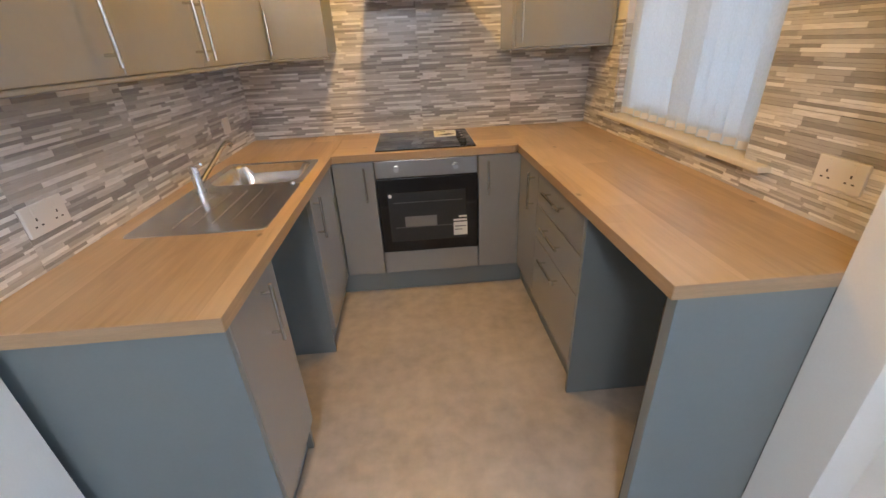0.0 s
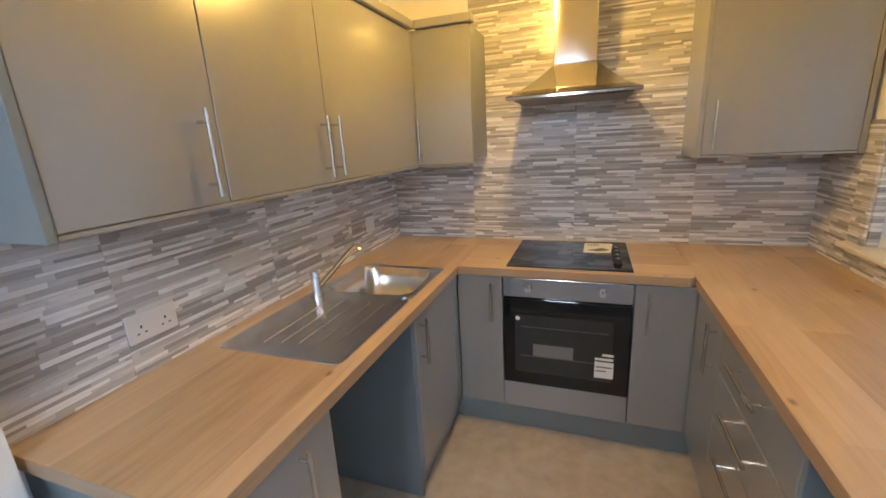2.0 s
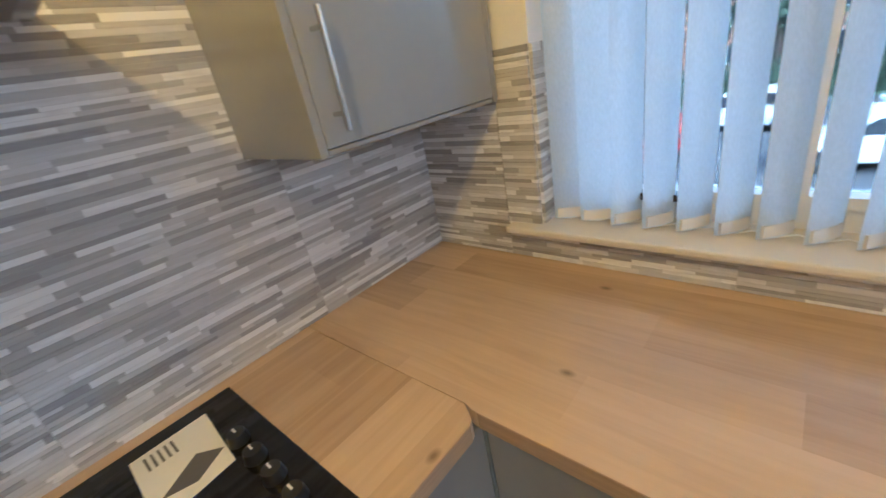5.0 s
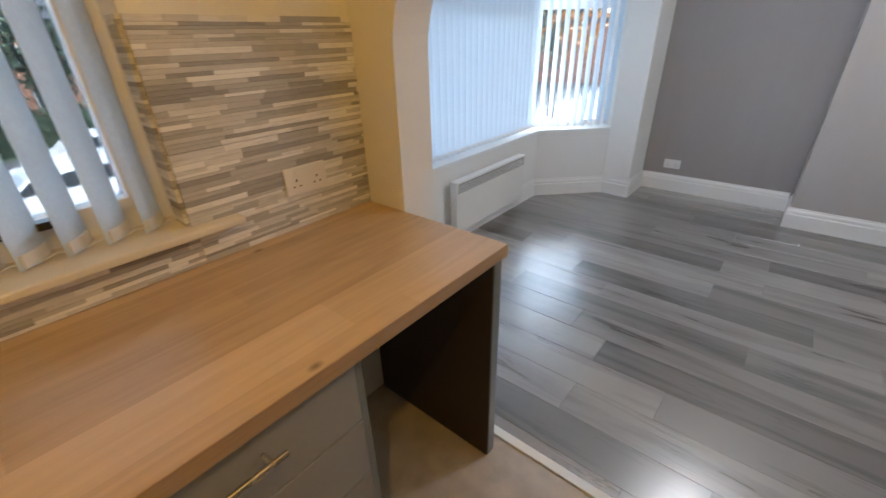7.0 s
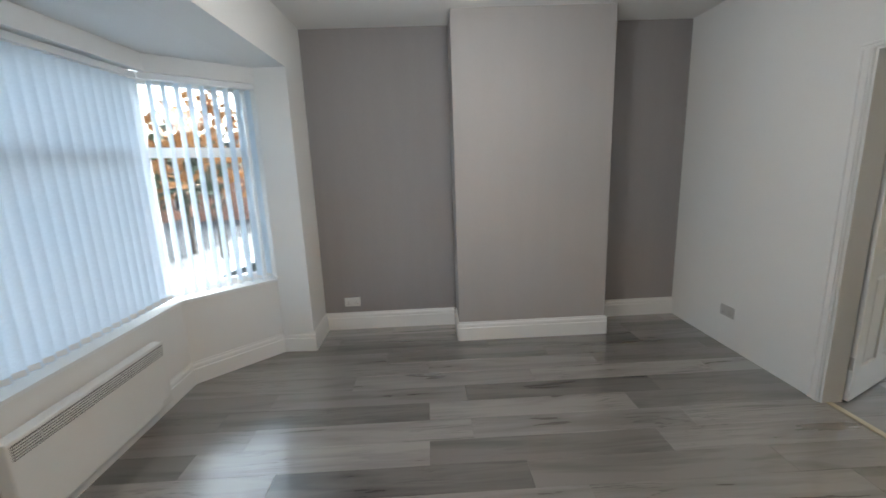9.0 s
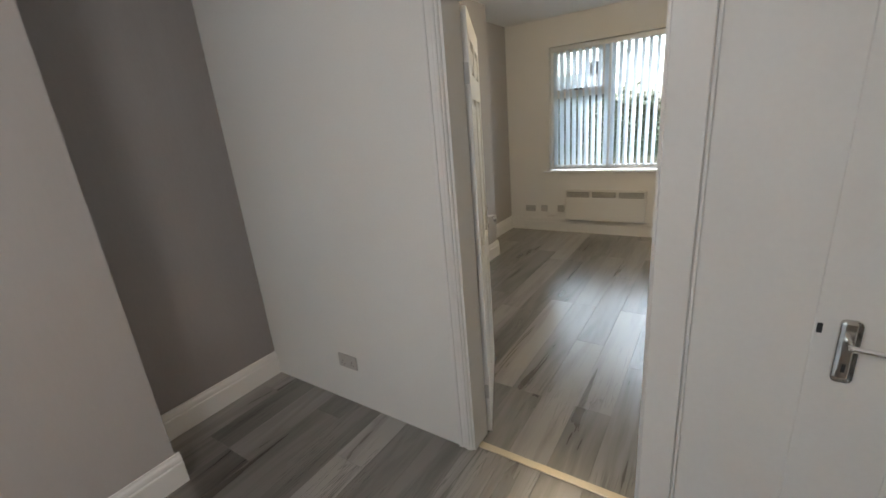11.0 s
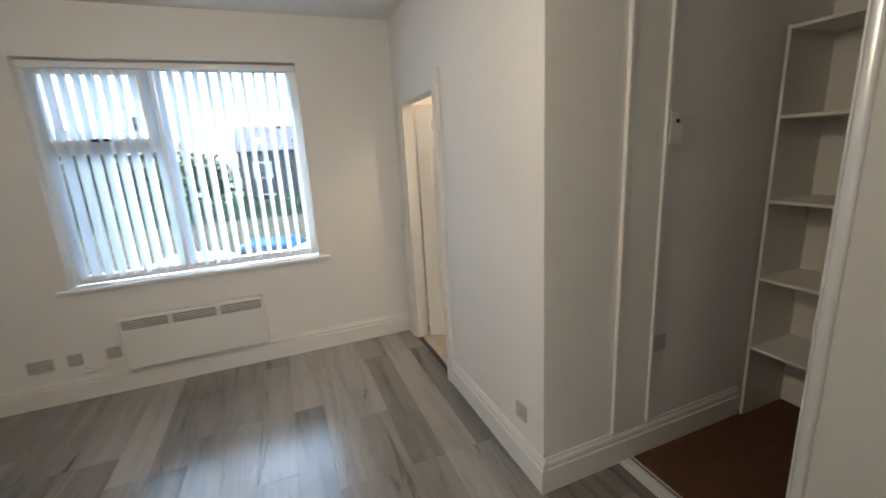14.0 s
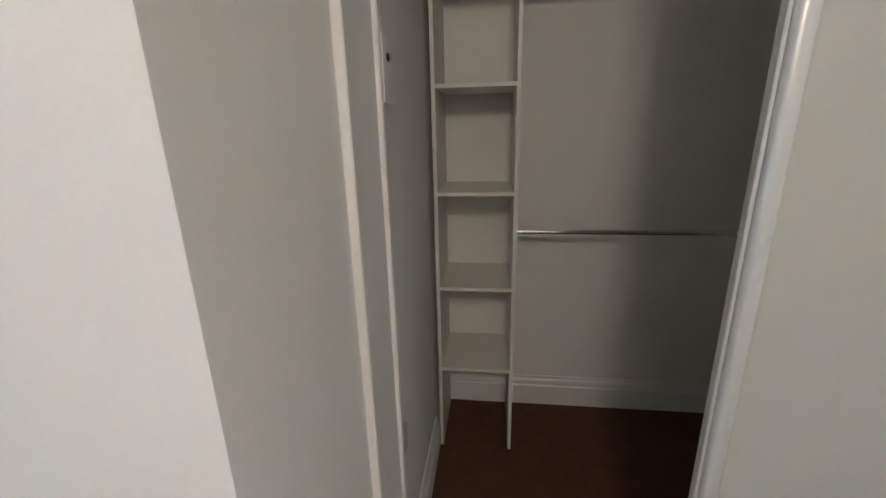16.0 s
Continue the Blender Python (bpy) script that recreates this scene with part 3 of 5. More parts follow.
# ---- windows and blinds ----
def pane_set(name, origin, along, width, z0, z1, mullions, transoms, label, sash=(), glass=STREET_GLASS, bar=0.035):
    """A white window: frame, bars and panes. origin: one end; along: unit way of the wall in plan."""
    w = thing(name, (origin[0], origin[1], z0), label, "window", "", "structure")
    a = Vector(along)
    n = Vector((-a.y, a.x))
    f, dep = 0.055, 0.06

    def slab(u0, u1, b0, b1, d0, d1):
        pts = [Vector(origin) + a * u + n * d for u, d in ((u0, d0), (u1, d0), (u1, d1), (u0, d1))]
        return prism(bmesh.new(), [tuple(p) for p in pts], "z", b0, b1)
    part("window_frame", slab(0, f, z0, z1, 0, dep), PVC, w)
    part("window_frame", slab(width - f, width, z0, z1, 0, dep), PVC, w)
    part("window_frame", slab(f, width - f, z0, z0 + f, 0, dep), PVC, w)
    part("window_frame", slab(f, width - f, z1 - f, z1, 0, dep), PVC, w)
    us = [f] + list(mullions) + [width - f]
    for u in mullions:
        part("mullion", slab(u - bar, u + bar, z0 + f, z1 - f, 0.002, dep - 0.002), PVC, w)
    for i, (u0, u1) in enumerate(zip(us, us[1:])):
        u0 += bar if i else 0
        u1 -= bar if i < len(us) - 2 else 0
        zs = [z0 + f] + [z for k, z in transoms if k == i] + [z1 - f]
        for z in zs[1:-1]:
            part("transom", slab(u0, u1, z - 0.035, z + 0.035, 0.002, dep - 0.002), PVC, w)
        for j, (b0, b1) in enumerate(zip(zs, zs[1:])):
            b0 += 0.035 if j else 0
            b1 -= 0.035 if j < len(zs) - 2 else 0
            if (i, j) in sash:
                s = 0.028
                for q in ((u0, u0 + s, b0, b1), (u1 - s, u1, b0, b1), (u0 + s, u1 - s, b0, b0 + s), (u0 + s, u1 - s, b1 - s, b1)):
                    part("sash", slab(*q, 0.01, dep + 0.012), PVC, w)
                part("window_handle", slab((u0 + u1) / 2 - 0.05, (u0 + u1) / 2 + 0.05, b0 + 0.01, b0 + 0.028, dep + 0.012, dep + 0.045), BLACK, w)
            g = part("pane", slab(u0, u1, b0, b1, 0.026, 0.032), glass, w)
            # no shadow, so daylight still enters past the dimming tint
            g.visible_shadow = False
    return w


def blind(name, origin, along, width, z0, z1, step, turn, label, vane=0.089, cloth=VANE):
    """Vertical blind: head rail, hanging vanes with hem weights, and a bead chain."""
    b = thing(name, (origin[0], origin[1], z1), label, "blind")
    a = Vector(along)
    n = Vector((-a.y, a.x))
    o = Vector(origin)

    def slab(u0, u1, d0, d1, b0, b1):
        return prism(bmesh.new(), [tuple(o + a * u + n * d) for u, d in ((u0, d0), (u1, d0), (u1, d1), (u0, d1))], "z", b0, b1)
    part("head_rail", slab(0, width, -0.02, 0.02, z1, z1 + 0.035), PVC, b, "white aluminium head rail")
    count = int((width - 0.02) / step)
    rnd = random.Random(int(width * 1000))
    for i in range(count):
        u = 0.02 + (i + 0.5) * (width - 0.04) / count
        ang = radians(turn(u / width) + rnd.uniform(-3, 3))
        c, s = math.cos(ang), math.sin(ang)
        bm = bmesh.new()
        cols = []
        for k in range(5):
            q = (k / 4 - 0.5) * vane
            bow = 0.009 * (1 - (2 * k / 4 - 1) ** 2)
            p = o + a * (u + q * c - bow * s) + n * (q * s + bow * c)
            cols.append([bm.verts.new((p.x, p.y, z)) for z in (z0, z0 + 0.03, z1 - 0.012)])
        for k in range(4):
            for j in range(2):
                bm.faces.new((cols[k][j], cols[k + 1][j], cols[k + 1][j + 1], cols[k][j + 1]))
        v = part("vane", bm, cloth, b, smooth=True)
        hem = [tuple(o + a * (u + q * c + e * s) + n * (q * s - e * c)) for q, e in ((-vane * 0.4, -0.009), (vane * 0.4, -0.009), (vane * 0.4, 0.0005), (-vane * 0.4, 0.0005))]
        part("hem_weight", prism(bmesh.new(), hem, "z", z0 + 0.004, z0 + 0.032), PLASTIC, b)
        p = o + a * u
        part("hanger", cube(p.x - 0.006, p.x + 0.006, p.y - 0.006, p.y + 0.006, z1 - 0.015, z1, 0.002), PVC, b)
    chain = bmesh.new()
    pts = [o + a * (0.02 + i * (width - 0.04) / (count * 2)) for i in range(count * 2 + 1)]
    tube(chain, [(p.x, p.y, z0 + 0.008 - (0.012 if i % 2 else 0)) for i, p in enumerate(pts)], 0.0016, 5)
    part("bead_chain", chain, PVC, b)
    return b


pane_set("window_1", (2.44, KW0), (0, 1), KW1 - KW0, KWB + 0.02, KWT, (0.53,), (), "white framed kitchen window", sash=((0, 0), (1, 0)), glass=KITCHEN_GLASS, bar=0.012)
blind("vertical_blind", (2.308, KW0 + 0.005), (0, 1), KW1 - KW0 - 0.01, 1.03, KWT - 0.04, 0.08, lambda u: 49 if u < 0.82 else 26, "white vertical blind, half open, in the kitchen window", cloth=BRIGHTENED_VANE)
solid("window_sill", cube(2.205, 2.5, -1.625, -0.33, KWB, KWB + 0.022, 0.006, 2), SILLWOOD, "cream painted kitchen window sill with rounded nose", "window sill", "", "structure")

D1 = (Vector(BAY[2]) - Vector(BAY[1]))
D3 = (Vector(BAY[4]) - Vector(BAY[3]))
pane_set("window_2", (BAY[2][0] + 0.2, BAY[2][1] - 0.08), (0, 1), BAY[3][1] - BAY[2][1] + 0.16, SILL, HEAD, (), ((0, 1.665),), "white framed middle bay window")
L1 = D1.length
A1 = D1.normalized()
N1 = Vector((A1.y, -A1.x))
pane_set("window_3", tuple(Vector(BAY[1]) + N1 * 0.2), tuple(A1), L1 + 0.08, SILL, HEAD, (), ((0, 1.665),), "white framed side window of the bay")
A3 = D3.normalized()
N3 = Vector((A3.y, -A3.x))
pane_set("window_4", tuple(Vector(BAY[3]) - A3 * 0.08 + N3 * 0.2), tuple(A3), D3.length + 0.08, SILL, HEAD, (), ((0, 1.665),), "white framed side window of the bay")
blind("vertical_blind", (3.0, BAY[2][1] + 0.01), (0, 1), BAY[3][1] - BAY[2][1] - 0.02, SILL + 0.025, HEAD - 0.05, 0.07, lambda u: -36, "white vertical blind, closed, across the bay")
blind("vertical_blind", tuple(Vector(BAY[1]) + A1 * 0.0 + N1 * 0.02), tuple(A1), L1 + 0.025, SILL + 0.025, HEAD - 0.05, 0.078, lambda u: -84, "white vertical blind, open, in the side of the bay", cloth=BRIGHTENED_VANE)
blind("vertical_blind", tuple(Vector(BAY[3]) + A3 * 0.02 + N3 * 0.02), tuple(A3), D3.length + 0.02, SILL + 0.025, HEAD - 0.05, 0.078, lambda u: -9, "white vertical blind, closed, in the side of the bay")
bm = bmesh.new()
prism(bm, [(2.42, -5.27), (2.61, -5.43), (3.18, -4.87), (3.18, -2.89), (2.58, -2.25), (2.38, -2.42), (2.93, -3.01), (2.93, -4.75)], "z", SILL - 0.02, SILL)
structure("window_sill_bay", bm, PVC, "white window sill running round the bay", "window sill")

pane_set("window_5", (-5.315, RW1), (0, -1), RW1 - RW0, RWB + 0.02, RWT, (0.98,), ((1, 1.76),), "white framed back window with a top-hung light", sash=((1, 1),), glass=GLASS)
blind("vertical_blind", (-5.235, RW1 - 0.01), (0, -1), RW1 - RW0 - 0.02, RWB + 0.05, RWT - 0.05, 0.075, lambda u: 70, "white vertical blind, open, in the back window", cloth=BRIGHTENED_VANE)
solid("window_sill", cube(-5.29, -5.137, -5.165, -3.33, RWB - 0.012, RWB + 0.012, 0.005, 2), PVC, "white window sill under the back window", "window sill", "", "structure")


# ---- doors ----
# doorway between living and back room: moulded casing, reveal lining, threshold
bm = bmesh.new()
for y0, y1, t in ((DY0 - 0.075, DY0 - 0.055, 0.012), (DY0 - 0.055, DY0 - 0.03, 0.008), (DY0 - 0.03, DY0 - 0.012, 0.013), (DY0 - 0.012, DY0, 0.008)):
    box(bm, -1.165, -1.165 + t, y0, y1, 0, DZ, 0.003)
for z0, z1, t in ((DZ + 0.0, DZ + 0.015, 0.008), (DZ + 0.015, DZ + 0.03, 0.012)):
    box(bm, -1.165, -1.165 + t, DY0 - 0.075, DY1 + 0.03, z0, z1, 0.003)
structure("trim_doorway", bm, TRIM, "white gloss moulded door casing", "architrave")
bm = bmesh.new()
box(bm, -1.3, -1.17, DY0, DY0 + 0.012, 0, DZ)
box(bm, -1.3, -1.17, DY1 - 0.012, DY1, 0, DZ)
box(bm, -1.3, -1.17, DY0 + 0.012, DY1 - 0.012, DZ - 0.012, DZ)
structure("trim_lining", bm, TRIM, "white gloss door lining", "door lining")
solid("threshold_strip", cube(-1.235, -1.195, DY0 + 0.012, DY1 - 0.012, 0.0, 0.008, 0.003), BRASS, "pale metal threshold strip in the doorway", "threshold", "", "structure")


def lever(parent, x, z, side, toward, mat=CHROME):
    """Lever handle on a rounded plate, on the face y = side of a leaf that lies along x."""
    s = 1 if side > 0 else -1
    pl = part("handle_plate", cube(x - 0.022, x + 0.022, side, side + s * 0.008, z - 0.09, z + 0.06, 0.004, 2), mat, parent, "satin chrome handle plate")
    bm = bmesh.new()
    tube(bm, [(x, side + s * 0.008, z), (x, side + s * 0.05, z), (x + toward * 0.11, side + s * 0.055, z)], 0.009, 10)
    part("lever", bm, mat, parent, "chrome lever")
    part("keyhole", cube(x - 0.004, x + 0.004, side + s * 0.006, side + s * 0.0095, z - 0.065, z - 0.045), SLOT, parent)


def panel_door(name, width, height, label):
    """Six-panel moulded door; hinge edge at the origin, the leaf along +x."""
    d = thing(name, (0, 0, 0), label, "door")
    t, rc = 0.038, 0.012
    bm = bmesh.new()
    box(bm, 0, width, -t / 2 + rc, t / 2 - rc, 0.008, height)
    st, mid = 0.105, 0.1
    pw = (width - 2 * st - mid) / 2
    rows = [(0.21, 0.78), (0.93, 1.655), (1.755, height - 0.1)]
    for x0, x1 in ((0, st), (st + pw, st + pw + mid), (width - st, width)):
        box(bm, x0, x1, -t / 2, t / 2, 0.008, height)
    zs = [0.008] + [z for r in rows for z in r] + [height]
    for z0, z1 in zip(zs[::2], zs[1::2]):
        for x0 in (st, st + pw + mid):
            box(bm, x0, x0 + pw, -t / 2, t / 2, z0, z1)
    part("leaf", bm, TRIM, d)
    for z0, z1 in rows:
        for x0 in (st, st + pw + mid):
            for s in (-1, 1):
                b2 = bmesh.new()
                ins = 0.035
                lo, hi = s * (t / 2 - rc), s * (t / 2 - 0.002)
                a = [b2.verts.new((x, lo, z)) for x, z in ((x0 + 0.014, z0 + 0.014), (x0 + pw - 0.014, z0 + 0.014), (x0 + pw - 0.014, z1 - 0.014), (x0 + 0.014, z1 - 0.014))]
                c = [b2.verts.new((x, hi, z)) for x, z in ((x0 + ins, z0 + ins), (x0 + pw - ins, z0 + ins), (x0 + pw - ins, z1 - ins), (x0 + ins, z1 - ins))]
                b2.faces.new(c)
                b2.faces.new(a)
                for i in range(4):
                    b2.faces.new((a[i], a[(i + 1) % 4], c[(i + 1) % 4], c[i]))
                part("panel", b2, TRIM, d)
    for z in (0.25, 1.75):
        part("hinge", cube(-0.003, 0.001, -t / 2 + 0.004, t / 2 + 0.003, z - 0.04, z + 0.04, 0.001), GREYPLATE, d, "steel butt hinge")
    for s in (-1, 1):
        lever(d, width - 0.055, 1.0, s * t / 2, -1)
    part("latch_plate", cube(width - 0.001, width + 0.002, -0.012, 0.012, 0.88, 1.02), STEEL, d)
    return d


door = panel_door("door_1", 0.735, 1.99, "white six-panel door standing open into the back room")
door.matrix_basis = pose(-1.31, -4.097, 0.004, 0, 0, 205)
door["kind"] = "structure"

door = panel_door("door_2", 0.735, 1.98, "cream six-panel door standing open by the back window")
door.matrix_basis = pose(BD0 + 0.023, NY + 0.1135, 0.004, 0, 0, 62)
door["kind"] = "structure"
bm = bmesh.new()
box(bm, BD0 - 0.07, BD0, NY - 0.018, NY, 0, 2.03, 0.004)
box(bm, BD0 - 0.058, BD0 - 0.02, NY - 0.024, NY - 0.018, 0, 2.02, 0.002)
box(bm, BD1, BD1 + 0.06, NY - 0.03, NY, 0, 2.115, 0.004)
box(bm, BD0, BD0 + 0.02, NY, NY + 0.1, 0, 2.0)
box(bm, BD1 - 0.02, BD1, NY, NY + 0.1, 0, 2.0)
structure("trim_back_door", bm, TRIM, "white gloss architrave round the back room door", "architrave")

# boarded white panelling and flush door beside the doorway
bm = bmesh.new()
X = -1.165
box(bm, X, X + 0.03, DY1, -3.255, 0, 2.1, 0.004)
box(bm, X, X + 0.012, -3.255, -2.9572, 0.12, 2.1)
box(bm, X, X + 0.03, -3.255, -2.9572, 0, 0.115, 0.004)
box(bm, X, X + 0.02, -3.255, -3.242, 0.115, 2.1, 0.003)
box(bm, X, X + 0.02, -3.242, -2.9572, 0.115, 0.13, 0.003)
structure("trim_panelling", bm, TRIM, "white gloss panelling beside the doorway", "panelling")
d = thing("door_3", (X, -2.95, 0), "white flush door with a chrome lever handle, closed", "door", "", "structure")
part("leaf", cube(X, X + 0.014, -2.957, -2.3, 0.01, 2.0, 0.003), TRIM, d)
part("rail", cube(X + 0.014, X + 0.02, -2.75, -2.737, 0.13, 1.9, 0.002), TRIM, d)
part("handle_plate", cube(X + 0.014, X + 0.022, -2.905, -2.86, 0.80, 0.985, 0.012, 2), STEEL, d, "satin steel handle plate")
bm = bmesh.new()
tube(bm, [(X + 0.022, -2.882, 0.925), (X + 0.065, -2.882, 0.925), (X + 0.07, -2.76, 0.92)], 0.009, 10)
part("lever", bm, CHROME, d, "chrome lever")
part("keyhole", cube(X + 0.02, X + 0.0235, -2.886, -2.878, 0.83, 0.855), SLOT, d)
part("latch_plate", cube(X + 0.014, X + 0.017, -2.95, -2.938, 0.935, 0.965, 0.001), SLOT, d)


# ---- sockets and heaters ----
def socket(x, y, z, facing, gangs=2, label="white double power socket on the wall", rows=True, plate=PLASTIC):
    """A moulded switched socket; facing: the way its face looks, z its lower edge."""
    w = 0.146 if gangs == 2 else 0.086
    s = thing("power_socket", (0, 0, 0), label, "socket")
    part("plate", cube(-w / 2, w / 2, -0.009, 0, 0, 0.086, 0.003, 2), plate, s)
    for g in range(gangs):
        cx = (-0.036, 0.036)[g] if gangs == 2 else 0
        part("switch", cube(cx - 0.006, cx + 0.006, -0.012, -0.009, 0.058, 0.078, 0.001), plate, s)
        if rows:
            for dx, dz, a, b in ((0, 0.045, 0.0025, 0.004), (-0.011, 0.026, 0.0035, 0.0022), (0.011, 0.026, 0.0035, 0.0022)):
                part("slot", cube(cx + dx - a, cx + dx + a, -0.0095, -0.0088, dz - b, dz + b), SLOT, s)
    s.matrix_basis = pose(x, y, z, 0, 0, {"-y": 0, "+x": 90, "+y": 180, "-x": -90}[facing])
    return s


socket(0.011, -1.715, 1.008, "+x", label="white double power socket on the tiled kitchen wall")
socket(0.011, -0.405, 1.03, "+x", 1, "white single power socket beside the kitchen corner", False)
socket(2.249, -1.853, 1.02, "-x", label="white double power socket beside the kitchen window")
socket(1.93, -5.67, 0.225, "+y", label="white double power socket in the grey alcove")
socket(-1.165, -4.925, 0.245, "+x", label="grey double power socket low on the white wall", plate=GREYPLATE)
socket(2.95, -3.09, 0.22, "-x", 1, "white fused outlet beside the bay heater", False)
socket(-5.168, -5.36, 0.262, "+x", label="grey double power socket by the back window heater", plate=GREYPLATE)
socket(-5.168, -5.165, 0.267, "+x", 1, "grey single outlet by the back window heater", False, GREYPLATE)
socket(-5.168, -4.935, 0.272, "+x", 1, "grey fused outlet beside the back heater", False, GREYPLATE)
socket(-3.25, NY, 0.278, "-y", 1, "grey single power socket by the closet corner", True, GREYPLATE)
socket(-3.067, -1.98, 0.575, "+x", 1, "grey fused outlet in the closet", False, GREYPLATE)
s = thing("heating_control", (-3.067, -1.985, 1.59), "white wall control with a small dark dial", "wall control")
part("plate", cube(-3.067, -3.045, -2.025, -1.945, 1.59, 1.735, 0.003, 2), PLASTIC, s)
part("dial", rod(bmesh.new(), (-3.045, -1.985, 1.69), (-3.04, -1.985, 1.69), 0.009), BLACK, s)


def heater(width, height, label, sections, stand=0.02):
    """Wall panel heater along x, its back at y = 0 and its face at -y; foot at z = 0."""
    h = thing("panel_heater", (0, 0, 0), label, "heater")
    dep = 0.065 + stand
    part("case", cube(0, width, -dep, -stand, 0, height, 0.006, 2), HEATER, h)
    for x in (0.1, width - 0.16):
        part("bracket", cube(x, x + 0.06, -stand, 0, 0.05, height - 0.05), HEATER, h)
    for i in range(sections):
        a, b = width * (i + 0.06 / (4 - sections)) / sections, width * (i + 1 - 0.06 / (4 - sections)) / sections
        g = part("grille", cube(a, b, -dep - 0.001, -dep + 0.004, height - 0.085, height - 0.018), GRILLE, h, "grey louvred grille")
        for j in range(5):
            z = height - 0.078 + j * 0.012
            part("louvre", cube(a + 0.004, b - 0.004, -dep - 0.006, -dep - 0.001, z, z + 0.004), HEATER, g)
    part("control", cube(width - 0.09, width - 0.05, -dep - 0.003, -dep, 0.03, 0.05, 0.001), PLASTIC, h)
    return h


hb = heater(0.97, 0.4, "white panel heater with a long louvred grille under the bay window", 1, 0.045)
hb.matrix_basis = pose(2.95, -3.38, 0.115, 0, 0, -90)
hr = heater(0.955, 0.39, "white panel heater with grey grilles under the back window", 3)
hr.matrix_basis = pose(-5.168, -4.845, 0.187, 0, 0, 90)
bm = tube(bmesh.new(), [(2.935, -3.09, 0.22), (2.925, -3.11, 0.19), (2.925, -3.16, 0.175), (2.93, -3.23, 0.185), (2.92, -3.4, 0.22)], 0.004, 8)
solid("heater_cable", bm, PLASTIC, "white flex from outlet to bay heater", "cable")
bm = tube(bmesh.new(), [(-5.158, -5.13, 0.27), (-5.155, -5.08, 0.227), (-5.148, -5.01, 0.217), (-5.153, -4.95, 0.257)], 0.005, 8)
solid("heater_cable", bm, PLASTIC, "white flex beside the back heater", "cable")
solid("cable_clip", cube(-5.168, -5.143, -5.12, -5.01, 0.2, 0.214, 0.003), PLASTIC, "white cable cover on top of the skirting", "cable cover")

# pendant in the living room
p = thing("pendant_lamp", (0.9, -3.9, H), "lit pendant lamp with a pale drum shade", "lamp")
part("rose", rod(bmesh.new(), (0.9, -3.9, H - 0.03), (0.9, -3.9, H), 0.045, 20), PLASTIC, p)
part("cord", rod(bmesh.new(), (0.9, -3.9, 2.42), (0.9, -3.9, H - 0.03), 0.004, 8), PLASTIC, p)
bm = bmesh.new()
bmesh.ops.create_cone(bm, cap_ends=False, segments=32, radius1=0.13, radius2=0.11, depth=0.17, matrix=Matrix.Translation((0.9, -3.9, 2.345)))
part("shade", bm, SHADE, p, "pale glowing drum shade", True)
bm = bmesh.new()
bmesh.ops.create_uvsphere(bm, u_segments=16, v_segments=10, radius=0.03, matrix=Matrix.Translation((0.9, -3.9, 2.33)))
part("bulb", bm, BULB, p, smooth=True)
part("holder", rod(bmesh.new(), (0.9, -3.9, 2.36), (0.9, -3.9, 2.44), 0.018, 14), PLASTIC, p)
lamp_light("pendant_light", (0.9, -3.9, 2.22), 2.2, (1.0, 0.96, 0.92), 0.22)

# kitchen lamp: a bare bulb on a short flex
KLX, KLY, KLZ = 0.95, -0.9, 2.28
p = thing("pendant_lamp", (KLX, KLY, H), "lit bare warm bulb hanging on a white flex", "lamp")
part("rose", rod(bmesh.new(), (KLX, KLY, H - 0.03), (KLX, KLY, H), 0.05, 20, 0.042), PLASTIC, p)
part("cord", rod(bmesh.new(), (KLX, KLY, KLZ + 0.14), (KLX, KLY, H - 0.03), 0.0035, 8), PLASTIC, p)
part("holder", rod(bmesh.new(), (KLX, KLY, KLZ + 0.075), (KLX, KLY, KLZ + 0.14), 0.019, 14, 0.014), PLASTIC, p)
bm = bmesh.new()
bmesh.ops.create_uvsphere(bm, u_segments=16, v_segments=10, radius=0.03, matrix=Matrix.Translation((KLX, KLY, KLZ + 0.05)))
part("bulb", bm, BULB, p, smooth=True)
lamp_light("kitchen_light", (KLX, KLY, KLZ - 0.02), 1.15, (1.0, 0.49, 0.06), 0.035)
# lobby lamp behind the back room door
p = thing("unseen_ceiling_lamp", (-4.2, -2.0, H), "lit ceiling lamp behind the back room door", "lamp")
part("rose", rod(bmesh.new(), (-4.2, -2.0, H - 0.03), (-4.2, -2.0, H), 0.05, 20), PLASTIC, p)
part("globe", rod(bmesh.new(), (-4.2, -2.0, H - 0.11), (-4.2, -2.0, H - 0.03), 0.09, 24), BULB, p)
lamp_light("lobby_light", (-4.2, -2.0, H - 0.2), 0.65, (1.0, 0.77, 0.52), 0.05)
# back room fill lamp: out of view, added to brighten the room
p = thing("unseen_ceiling_lamp", (-2.65, -4.15, H), "unseen round fill lamp added on the back room ceiling", "lamp")
part("base", rod(bmesh.new(), (-2.65, -4.15, H - 0.025), (-2.65, -4.15, H), 0.13, 28), PLASTIC, p)
part("globe", rod(bmesh.new(), (-2.65, -4.15, H - 0.09), (-2.65, -4.15, H - 0.025), 0.1, 28, 0.12), SHADE, p)
lamp_light("back_fill_light", (-2.65, -4.15, H - 0.2), 1.9, (1.0, 0.79, 0.52), 0.2)

